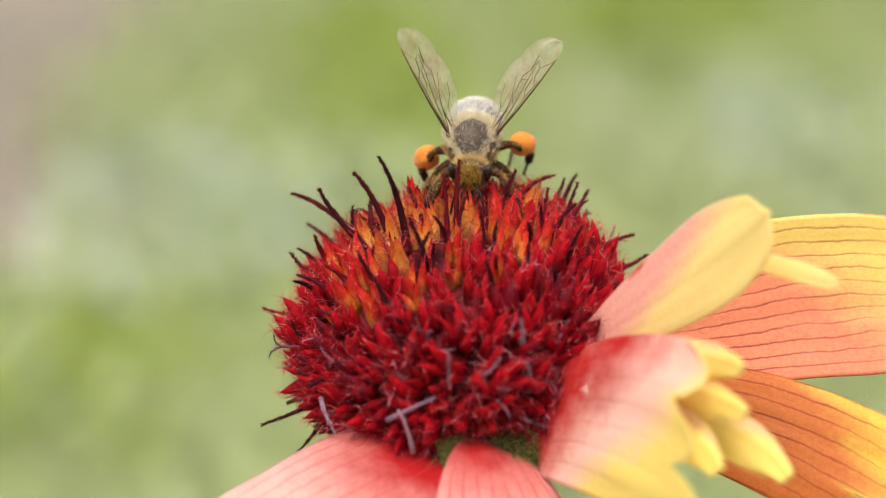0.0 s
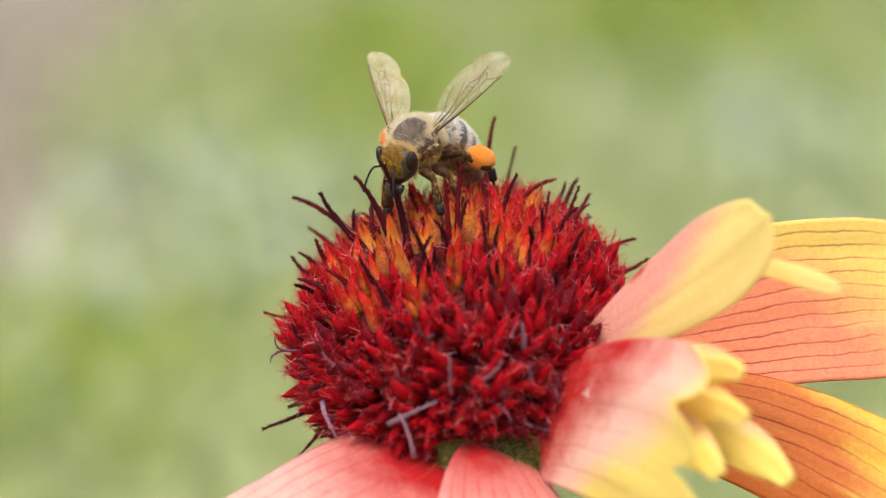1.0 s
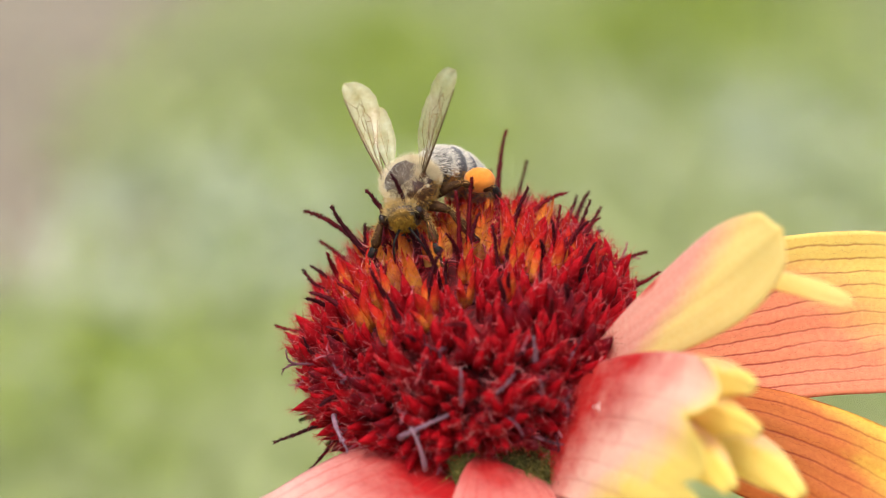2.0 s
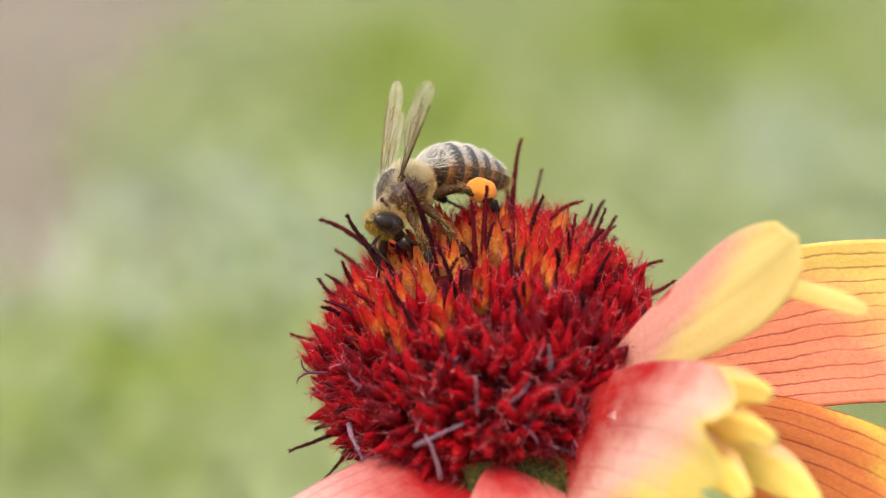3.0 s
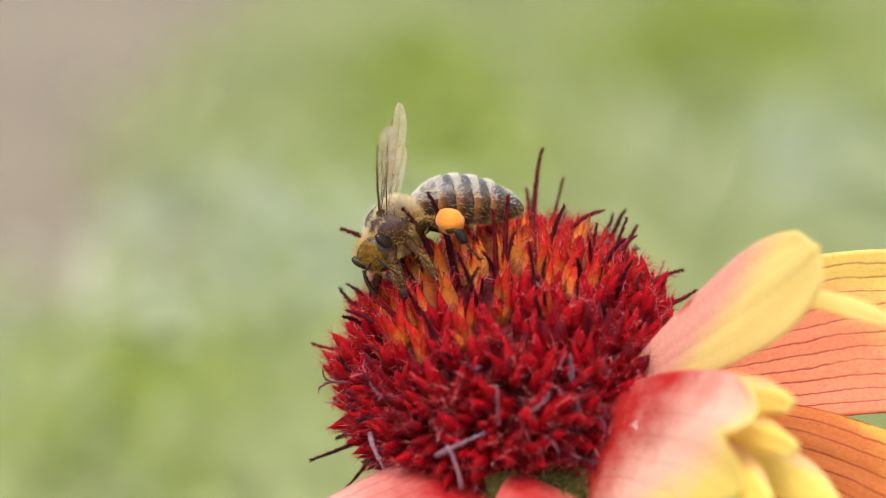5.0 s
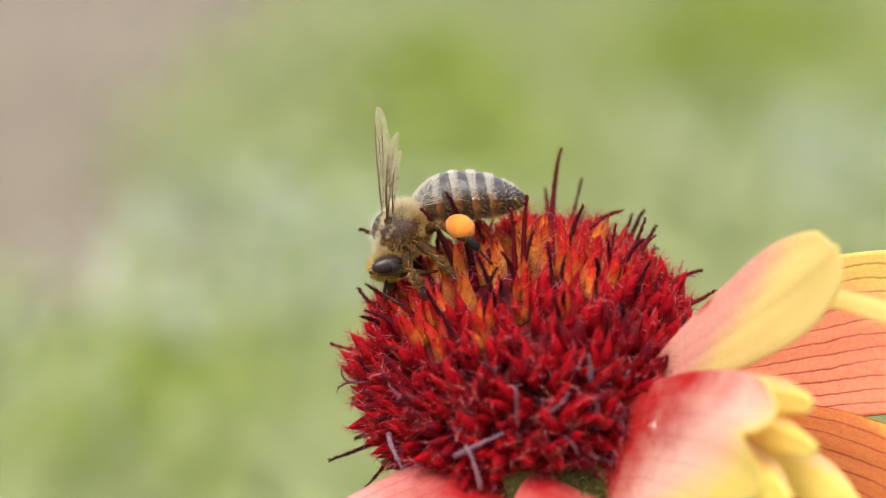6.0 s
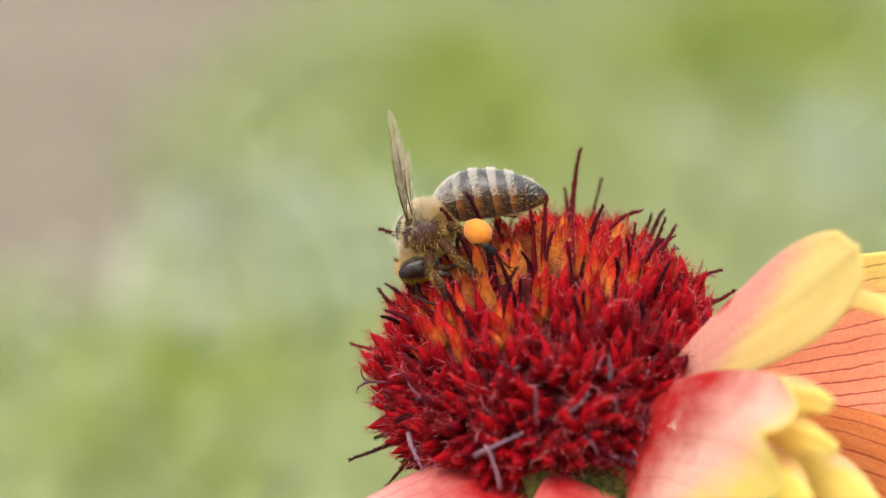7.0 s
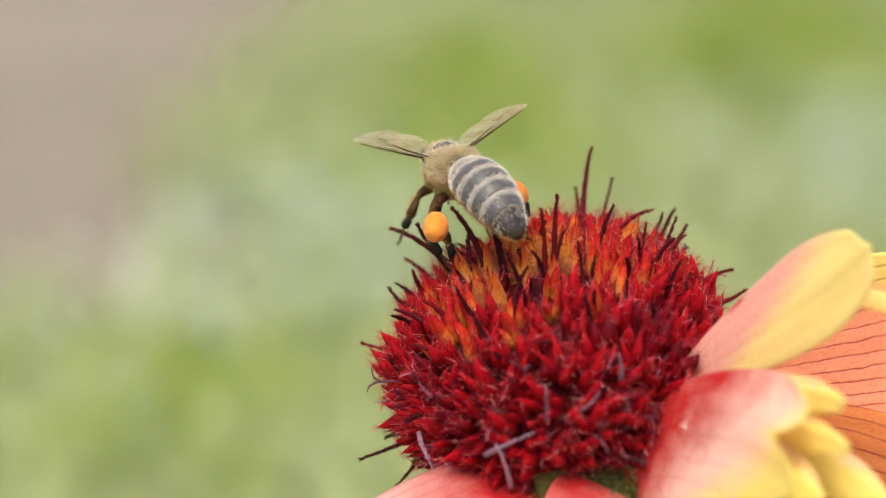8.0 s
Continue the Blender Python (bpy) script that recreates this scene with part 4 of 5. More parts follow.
def build_leg(name, bee, kind, side):
    """A leg along x from its hip to its foot, the knee towards z."""
    size = {"fore_leg": 0.8, "middle_leg": 0.95, "hind_leg": 1.1}[name]
    knee, ankle, toe = V((1.7, 0, 0.8)) * size, V((3.6, 0, 0.15)) * size, V((4.3, 0, -1.75) if kind == "hind" else (5.6, 0, -0.25)) * size
    rng = random.Random(len(name))
    bm = bmesh.new()
    tube(bm, curve3(V((0, 0, 0)), knee * 0.5 + V((0, 0, 0.3)), knee, 5), [0.3, 0.36, 0.36, 0.33, 0.28, 0.22], 8)
    leg = part(name, bm, MAT_CHITIN_BROWN, bee, "dark hairy leg")
    furry("leg_hair", [(V((0, 0, 0)).lerp(knee, rng.random()) + V((0, 0, 0.2)), V((rng.uniform(-0.2, 0.6), rng.uniform(-1, 1), rng.uniform(-1, 1))).normalized(), 1) for _ in range(260)],
          MAT_FUR_GOLD, leg, 5, 0.42, 0.03)
    wide = 1.2 if kind == "hind" else 1.0
    bm = bmesh.new()
    tube(bm, [knee, knee.lerp(ankle, 0.35), knee.lerp(ankle, 0.8), ankle], [0.2, 0.27 * wide, 0.36 * wide, 0.24], 8)
    part("tibia", bm, MAT_CHITIN_BROWN, leg)
    furry("tibia_hair", [(knee.lerp(ankle, rng.random()) + V((0, 0, 0.1)), V((rng.uniform(0.1, 0.9), rng.uniform(-1, 1), rng.uniform(-1, 1))).normalized(), 1) for _ in range(330)],
          MAT_FUR_GOLD, leg, 6, 0.5, 0.024)
    bm = bmesh.new()
    first = ankle.lerp(toe, 0.48)
    tube(bm, [ankle, ankle.lerp(first, 0.15), ankle.lerp(first, 0.85), first], [0.2, 0.3, 0.3, 0.14], 8)
    part("basitarsus", bm, MAT_CHITIN_BLACK, leg, "flat black foot joint")
    bm = bmesh.new()
    prev = first
    for k in range(1, 5):
        nxt = first.lerp(toe, k / 4) + V((0, 0, -0.06 * k))
        tube(bm, [prev, prev.lerp(nxt, 0.8), nxt], [0.07, 0.12, 0.06], 6)
        prev = nxt
    for s in (-1, 1):
        tube(bm, [prev, prev + V((0.25, 0.14 * s, 0.02)), prev + V((0.36, 0.2 * s, -0.16))], [0.05, 0.04, 0.01], 5)
    part("tarsus", bm, MAT_CHITIN_BROWN, leg)
    if kind == "hind":
        bm = bmesh.new()
        at = knee.lerp(ankle, 0.62) + V((0, 0.42 * side, 0.1))
        ball(bm, at, (1.05, 0.84, 0.86), 40, 28, Matrix.Rotation(radians(10), 3, "Y"), 0.07)
        part("pollen_load", bm, MAT_POLLEN_LOAD, leg, "plump bright orange pollen load")
    return leg


def build_bee():
    bee = tagged(new("honeybee"), "furry tan honeybee with orange pollen loads, foraging on the flower", "bee")
    rng = random.Random(21)
    # thorax
    bm = bmesh.new()
    ball(bm, (0, 0, 0), (1.98, 1.78, 1.68), 32, 22, lump=0.06)
    thorax = part("thorax", bm, MAT_FLANK, bee, "thorax in a dense tan coat")
    bm = bmesh.new()
    ball(bm, (0.26, 0, 0.24), (1.67, 1.45, 1.6), 28, 20, lump=0.06)
    part("scutum", bm, MAT_SCUTUM, thorax, "bare dark grey back plate")
    bm = bmesh.new()
    ball(bm, (-1.12, 0, 0.95), (0.46, 0.85, 0.36), 20, 12, lump=0.05)
    part("scutellum", bm, MAT_SCUTUM, thorax)

    def coat(d):
        bare = smooth(0.58, 0.92, d.x * 0.5 + d.z * 0.866 + 0.1 * noise.noise(d * 3.0))
        hind = smooth(0.3, 0.12, (d - V((-0.8, 0, 0.6))).length)
        return max(0.0, 1 - bare * 0.97 - hind * 0.6)

    def flank(d):
        return smooth(0.5, 1.0, (d - V((0.35, math.copysign(0.85, d.y), -0.4))).length + 0.35 * noise.noise(d * 3.5))

    round_it = ((0, 0, 0), (1.94, 1.74, 1.66), rng)
    furry("fur", shell(9000, *round_it, lambda d: coat(d) * flank(d) if d.z < 0.12 else 0), MAT_FUR, thorax, 1, 0.44, 0.024, label="tan fur of the flanks")
    furry("side_fur", shell(1100, *round_it, lambda d: 0.75 * (1 - flank(d)) + 0.05 if d.z < 0.15 else 0), MAT_FUR_GOLD, thorax, 4, 0.36, 0.028, label="golden-brown fur of the sides")
    furry("collar_fur", shell(10500, *round_it, lambda d: coat(d) * flank(d) if d.z > -0.08 else 0), MAT_FUR_PALE, thorax, 2, 0.56, 0.02,
          label="long whitish fur round the back plate")
    furry("back_hair", shell(700, (0.26, 0, 0.24), (1.66, 1.44, 1.58), rng, lambda d: 1 if d.z > 0.2 else 0), MAT_FUR_WHITE, thorax, 9, 0.42, 0.011)
    bm = bmesh.new()
    for at, way, k in shell(150, *round_it, lambda d: 0.5 if d.z < 0.3 else 0.03):
        bmesh.ops.create_icosphere(bm, subdivisions=1, radius=rng.uniform(0.02, 0.042), matrix=Matrix.Translation(at + way * rng.uniform(0.1, 0.4)))
    tagged(part("pollen_grains", bm, MAT_POLLEN_GRAIN, thorax, "pollen grains caught in the fur"), kind="stuff")
    # head, its neck at the origin
    bm = bmesh.new()
    ball(bm, (1.1, 0, -0.15), (0.88, 1.42, 1.36), 28, 20)
    for v in bm.verts:
        if v.co.z < -0.15:
            v.co.y *= 1 - 0.16 * (-0.15 - v.co.z) ** 1.2
            v.co.x += 0.1 * (-0.15 - v.co.z)
    head = part("head", bm, MAT_CHITIN, bee, "head with big black eyes and a pollen-dusted face")
    bm = bmesh.new()
    ball(bm, (1.3, 0, 0.0), (0.72, 1.08, 1.28), 24, 16, lump=0.1)
    part("face", bm, MAT_FACE, head, "face dusted yellow with pollen")
    for s in (-1, 1):
        bm = bmesh.new()
        ball(bm, (1.14, 1.04 * s, -0.02), (0.54, 0.4, 1.08), 24, 18, Matrix.Rotation(radians(-14 * s), 3, "X") @ Matrix.Rotation(radians(12), 3, "Y"))
        part("eye", bm, MAT_EYE, head, "glossy black compound eye")
        bm = bmesh.new()
        root, elbow = V((2.1, 0.32 * s, 0.15)), V((2.9, 0.75 * s, 0.35))
        tube(bm, [root, elbow], [0.09, 0.07], 6)
        tube(bm, curve3(elbow, V((3.4, 1.0 * s, 0.1)), V((3.9, 1.15 * s, -1.1)), 8), [0.07, 0.075, 0.08, 0.08, 0.08, 0.08, 0.08, 0.075, 0.05], 6)
        part("antenna", bm, MAT_CHITIN_BLACK, head, "thin dark elbowed antenna")
        bm = bmesh.new()
        tube(bm, curve3(V((1.75, 0.45 * s, -1.35)), V((2.1, 0.5 * s, -1.8)), V((2.1, 0.08 * s, -2.15)), 4), [0.24, 0.26, 0.22, 0.15, 0.07], 7)
        part("mandible", bm, MAT_CHITIN, head)
    bm = bmesh.new()
    tube(bm, curve3(V((1.5, 0, -1.4)), V((1.8, 0, -2.3)), V((1.5, 0, -3.6)), 6), [0.3, 0.26, 0.22, 0.17, 0.13, 0.09, 0.05], 7)
    part("tongue", bm, MAT_CHITIN_BROWN, head, "brown tongue let down into the florets")
    furry("head_fur", shell(1700, (1.1, 0, -0.15), (0.88, 1.4, 1.34), rng, lambda d: (1 if d.x < 0.3 else 0.15) if abs(d.y) < 0.75 and d.z > -0.8 else 0), MAT_FUR, head, 3, 0.4, 0.024, label="tan fur of the head")
    furry("face_fur", shell(950, (1.3, 0, 0.0), (0.7, 1.05, 1.26), rng, lambda d: 1 if d.x > 0.45 and abs(d.y) < 0.7 and d.z > -0.6 else 0), MAT_FACE_FUR, head, 8, 0.24, 0.03, label="yellow pollen-dusted fur of the face")
    # abdomen, its waist at the origin, along -x
    seg = 28

    def girth(s):
        return 0.45 + 1.7 * math.sin(min(1, s / 0.38) * math.pi / 2) ** 0.75 if s < 0.38 else 2.15 * max(0, 1 - ((s - 0.38) / 0.64) ** 2.1) ** 0.62

    def spine(s):
        return V((-7.6 * s, 0, 0.25 * math.sin(s * math.pi) - 0.9 * s * s))

    def plate(s0, s1, grow, steps=7):
        bm = bmesh.new()
        uv = bm.loops.layers.uv.new("UVMap")
        rings = []
        for i in range(steps + 1):
            k = i / steps
            s = s0 + (s1 - s0) * k
            r = (girth(min(s, 1.015)) + grow + 0.05 * k) * 0.99
            c = spine(s)
            rings.append([bm.verts.new(c + V((0, math.sin(a / seg * math.tau) * r * 0.86, -math.cos(a / seg * math.tau) * r * 0.78))) for a in range(seg)])
        for i in range(steps):
            for a in range(seg):
                f = bm.faces.new((rings[i][a], rings[i + 1][a], rings[i + 1][(a + 1) % seg], rings[i][(a + 1) % seg]))
                for loop, (p, q) in zip(f.loops, ((a, i), (a, i + 1), (a + 1, i + 1), (a + 1, i))):
                    loop[uv].uv = (p / seg, q / steps)
        bm.faces.new(rings[0])
        bm.faces.new(rings[-1][::-1])
        return bm

    abdomen = part("abdomen", plate(0.0, 0.99, -0.1, 24), MAT_CHITIN_BROWN, bee, "banded dark grey and amber abdomen")
    cuts = [0.02, 0.2, 0.36, 0.52, 0.67, 0.82, 1.012]
    for i in range(6):
        part("tergite", plate(cuts[i], cuts[i + 1] + (0.02 if i < 5 else 0), 0.0), MAT_TERGITE if i < 5 else MAT_CHITIN, abdomen)
    spots, belly, side = [], [], []
    for i in range(6):
        for _ in range((1700, 1150, 1150, 1050, 800, 300)[i]):
            s = cuts[i] + (cuts[i + 1] - cuts[i]) * (rng.uniform(0.0, 0.5) if i else rng.random())
            a = rng.uniform(0.20, 0.80) * math.tau
            r = (girth(min(s, 0.99)) + 0.03) * 0.99
            out = V((0, math.sin(a), -math.cos(a)))
            spots.append((spine(s) + V((0, out.y * r * 0.86, out.z * r * 0.78)), (out * 0.7 + V((-0.8, 0, 0))).normalized(), 1.4 if i == 0 else 0.9))
        for _ in range(260):
            s = rng.uniform(cuts[i], cuts[i + 1])
            a = rng.uniform(-0.25, 0.25) * math.tau
            r = (girth(min(s, 0.99)) + 0.05) * 0.99
            out = V((0, math.sin(a), -math.cos(a)))
            belly.append((spine(s) + V((0, out.y * r * 0.86, out.z * r * 0.78)), (out + V((-0.7, 0, 0))).normalized(), 1))
    dust = []
    for _ in range(700):
        s, a = rng.uniform(0.05, 0.97), rng.uniform(0.22, 0.78) * math.tau
        out = V((0, math.sin(a), -math.cos(a)))
        r = (girth(s) + 0.04) * 0.99
        dust.append((spine(s) + V((0, out.y * r * 0.86, out.z * r * 0.78)), (out * 0.6 + V((-1, 0, 0))).normalized(), 1))
    furry("dust_hair", dust, MAT_FUR_WHITE, abdomen, 7, 0.13, 0.028)
    furry("band_fur", spots, MAT_FUR_WHITE, abdomen, 5, 0.25, 0.022, "pale hair bands")
    furry("belly_fur", belly, MAT_FUR_GOLD, abdomen, 6, 0.24, 0.026, "golden belly hair")
    # wings, hips at the sides of the thorax
    parts = {"bee": bee, "head": head, "abdomen": abdomen}
    for side, key in ((1, "left"), (-1, "right")):
        wing = build_wing("forewing", bee, 8.4, 2.0, "fore", side)
        hind = build_wing("hindwing", wing, 5.8, 1.45, "hind", side)
        hind.matrix_basis = pose(-0.0002, 0.0005 * side, -0.0002, 3 * side, 0, 3 * side)
        parts["wing_" + key] = wing
        bm = bmesh.new()
        ball(bm, (0.4, 1.55 * side, 0.95), (0.34, 0.24, 0.24), 14, 10)
        part("tegula", bm, MAT_CHITIN_BROWN, thorax, "small brown plate over the wing joint")
        for name, kind in (("fore_leg", "fore"), ("middle_leg", "middle"), ("hind_leg", "hind")):
            parts[name + "_" + key] = build_leg(name, bee, kind, side)
    return parts


BEE = build_bee()


def motions():
    """The bee's way over the flower head; millimetres and degrees."""
    def key(name, rows):
        walk(BEE[name], [(t, pose(x * MM, y * MM, z * MM, rx, ry, rz)) for t, x, y, z, rx, ry, rz in rows])

    key("bee", [
        (0.0, 0.90, 2.42, 412.29, -1.1, 22.1, -92.7),
        (0.3, 0.16, 2.83, 414.16, -0.5, 13.2, -102.8),
        (0.5, -1.42, 2.67, 413.78, 3.7, 3.6, -134.5),
        (0.6, -2.08, 2.11, 413.66, 3.4, -3.6, -132.8),
        (0.8, -3.49, 1.27, 412.44, 0.5, 1.4, -131.2),
        (1.0, -3.05, 1.31, 412.76, -0.6, 6.6, -109.2),
        (1.3, -3.86, 0.42, 411.27, 5.6, 15.6, -112.0),
        (1.7, -3.87, -0.20, 410.93, 6.2, 18.1, -112.1),
        (2.8, -5.39, 0.09, 411.77, 28.6, 15.7, -140.7),
        (3.1, -5.52, -0.16, 410.91, 29.7, 29.2, -133.8),
        (3.3, -5.44, -0.22, 410.69, 29.9, 31.6, -132.3),
        (3.8, -5.45, -0.22, 410.70, 29.9, 31.6, -132.3),
        (4.0, -5.47, -0.20, 410.77, 29.9, 30.3, -133.5),
        (4.1, -5.45, 0.00, 411.40, 28.8, 15.6, -145.3),
        (4.3, -6.88, -0.04, 411.26, 31.9, 23.3, -159.1),
        (4.4, -7.01, -0.06, 411.17, 32.6, 25.8, -160.6),
        (4.5, -7.05, -0.12, 410.91, 33.3, 28.7, -161.6),
        (4.6, -7.12, -0.39, 409.97, 34.2, 29.7, -163.7),
        (5.8, -8.35, -0.54, 409.44, 33.3, 34.8, -151.2),
        (6.2, -8.32, -0.57, 409.35, 35.9, 42.6, -149.7),
        (6.8, -8.15, -0.58, 409.34, 38.0, 46.6, -150.3),
        (7.1, -8.04, -0.56, 409.41, 37.4, 45.1, -152.2),
        (7.3, -7.89, -0.48, 409.68, 35.5, 39.4, -155.2),
        (7.5, -7.82, -0.02, 411.30, 31.8, 21.9, 178.8),
        (7.6, -7.35, 0.09, 411.75, 21.5, 8.3, 160.0),
        (7.7, -6.86, 0.28, 412.55, 15.3, 3.3, 149.0),
        (7.8, -6.5, 1.42, 412.85, -3.9, -6.5, 125.7),
        (8.0, -7.2, 2.02, 412.98, -7.0, -4.4, 113.6),
    ])
    key("head", [
        (0.0, 1.60, 0.00, -0.20, 0.0, 18.8, -2.2),
        (0.3, 1.60, 0.00, -0.20, 0.0, 24.3, -16.5),
        (0.5, 1.60, 0.00, -0.20, 0.0, 21.1, -33.8),
        (0.6, 1.60, 0.00, -0.20, 0.0, 27.3, -37.7),
        (0.8, 1.60, 0.00, -0.20, 0.0, 36.6, -29.5),
        (1.0, 1.60, 0.00, -0.20, 0.0, 8.6, -11.2),
        (1.3, 1.60, 0.00, -0.20, 0.0, 25.3, 19.4),
        (1.7, 1.60, 0.00, -0.20, 0.0, 51.9, 27.0),
        (2.8, 1.60, 0.00, -0.20, 0.0, 10.7, 12.6),
        (3.1, 1.60, 0.00, -0.20, 0.0, 44, -19.7),
        (3.3, 1.60, 0.00, -0.20, 0.0, 48, -16.4),
        (3.8, 1.60, 0.00, -0.20, 0.0, 47, -16.8),
        (4.0, 1.60, 0.00, -0.20, 0.0, 46, -18),
        (4.1, 1.60, 0.00, -0.20, 0.0, 4.1, 27.6),
        (4.3, 1.60, 0.00, -0.20, 0.0, 30, 35),
        (4.4, 1.60, 0.00, -0.20, 0.0, 42, 50),
        (4.5, 1.60, 0.00, -0.20, 0.0, 48, 62),
        (4.6, 1.60, 0.00, -0.20, 0.0, 45, 62),
        (5.8, 1.60, 0.00, -0.20, 0.0, 40, 10),
        (6.2, 1.60, 0.00, -0.20, 0.0, 52, -15.7),
        (6.8, 1.60, 0.00, -0.20, 0.0, 52, -15.6),
        (7.1, 1.60, 0.00, -0.20, 0.0, 49, -15.7),
        (7.3, 1.60, 0.00, -0.20, 0.0, 32.3, 6.4),
        (7.5, 1.60, 0.00, -0.20, 0.0, -14.7, -51.9),
        (7.6, 1.60, 0.00, -0.20, 0.0, -26.0, -49.7),
        (7.7, 1.60, 0.00, -0.20, 0.0, -16.5, -27.3),
        (7.8, 1.60, 0.00, -0.20, 0.0, -6.6, -9.4),
        (8.0, 1.60, 0.00, -0.20, 0.0, -4.9, -25.6),
    ])
    key("abdomen", [
        (0.0, -1.70, 0.00, 0.72, 0.0, -36.7, -2.7),
        (0.3, -1.70, 0.00, 0.72, 0.0, -38.1, -0.3),
        (0.5, -1.70, 0.00, 0.72, 0.0, -37.4, 20.0),
        (0.6, -1.70, 0.00, 0.72, 0.0, -32.3, 11.5),
        (0.8, -1.70, 0.00, 0.72, 0.0, -33.0, 4.8),
        (1.0, -1.70, 0.00, 0.72, 0.0, -36.8, -20.4),
        (1.3, -1.70, 0.00, 0.72, 0.0, -39.7, -14.1),
        (1.7, -1.70, 0.00, 0.72, 0.0, -39.3, -16.0),
        (2.8, -1.70, 0.00, 0.72, 0.0, -24.3, 12.1),
        (3.1, -1.70, 0.00, 0.72, 0.0, -33.9, 7.1),
        (3.3, -1.70, 0.00, 0.72, 0.0, -36.2, 5.0),
        (3.8, -1.70, 0.00, 0.72, 0.0, -36.3, 5.1),
        (4.0, -1.70, 0.00, 0.72, 0.0, -35.3, 2.8),
        (4.1, -1.70, 0.00, 0.72, 0.0, -20.2, 9.4),
        (4.3, -1.70, 0.00, 0.72, 0.0, -27.7, 9.1),
        (4.4, -1.70, 0.00, 0.72, 0.0, -28.5, 11.0),
        (4.5, -1.70, 0.00, 0.72, 0.0, -29.1, 12.5),
        (4.6, -1.70, 0.00, 0.72, 0.0, -25.8, 17.2),
        (5.8, -1.70, 0.00, 0.72, 0.0, -33.7, -10.5),
        (6.2, -1.70, 0.00, 0.72, 0.0, -39.4, -7.3),
        (6.8, -1.70, 0.00, 0.72, 0.0, -42.0, -3.7),
        (7.1, -1.70, 0.00, 0.72, 0.0, -40.1, -3.0),
        (7.3, -1.70, 0.00, 0.72, 0.0, -35.5, -4.0),
        (7.5, -1.70, 0.00, 0.72, 0.0, -26.9, -6.0),
        (7.6, -1.70, 0.00, 0.72, 0.0, -10.5, -8.1),
        (7.7, -1.70, 0.00, 0.72, 0.0, -3, -5.7),
        (7.8, -1.70, 0.00, 0.72, 0.0, -4, 4.3),
        (8.0, -1.70, 0.00, 0.72, 0.0, -17, 9.9),
    ])
    key("wing_left", [
        (0.0, 0.40, 1.65, 1.05, 57.2, -58.2, 90.4),
        (0.3, 0.40, 1.65, 1.05, 73.2, -45.0, 74.6),
        (0.5, 0.40, 1.65, 1.05, 46.8, -44.1, 98.7),
        (0.6, 0.40, 1.65, 1.05, 50.6, -41.3, 94.4),
        (0.8, 0.40, 1.65, 1.05, 60.8, -47.8, 88.2),
        (1.0, 0.40, 1.65, 1.05, 75.5, -42.0, 75.6),
        (1.3, 0.40, 1.65, 1.05, 56.9, -50.5, 94.8),
        (1.7, 0.40, 1.65, 1.05, 68.8, -59.7, 87.3),
        (2.8, 0.40, 1.65, 1.05, 41.2, -19.5, 99.2),
        (3.1, 0.40, 1.65, 1.05, 62, -27.6, 101.2),
        (3.3, 0.40, 1.65, 1.05, 64, -31.7, 103.8),
        (3.8, 0.40, 1.65, 1.05, 68, -32, 95.8),
        (4.0, 0.40, 1.65, 1.05, 68, -28.4, 95.3),
        (4.1, 0.40, 1.65, 1.05, 43.1, -18.1, 99.4),
        (4.3, 0.40, 1.65, 1.05, 25.1, -18.5, 103.7),
        (4.4, 0.40, 1.65, 1.05, 19.0, -17.2, 104.7),
        (4.5, 0.40, 1.65, 1.05, 14.5, -17.7, 106.4),
        (4.6, 0.40, 1.65, 1.05, 11.2, -15.6, 102.1),
        (5.8, 0.40, 1.65, 1.05, 19.6, -15.3, 105.8),
        (6.2, 0.40, 1.65, 1.05, 20.5, -16.2, 105.3),
        (6.8, 0.40, 1.65, 1.05, 21.4, -16.5, 104.1),
        (7.1, 0.40, 1.65, 1.05, 19.7, -15.9, 106.3),
        (7.3, 0.40, 1.65, 1.05, 20.3, -14.8, 103.6),
        (7.5, 0.40, 1.65, 1.05, 5.7, -3.9, 115.9),
        (7.6, 0.40, 1.65, 1.05, 6.4, -16.7, 118.4),
        (7.7, 0.40, 1.65, 1.05, 12.7, -22.0, 124.4),
        (7.8, 0.40, 1.65, 1.05, 17.1, -29.0, 132.7),
        (8.0, 0.40, 1.65, 1.05, 34.3, -25.5, 123.4),
    ])
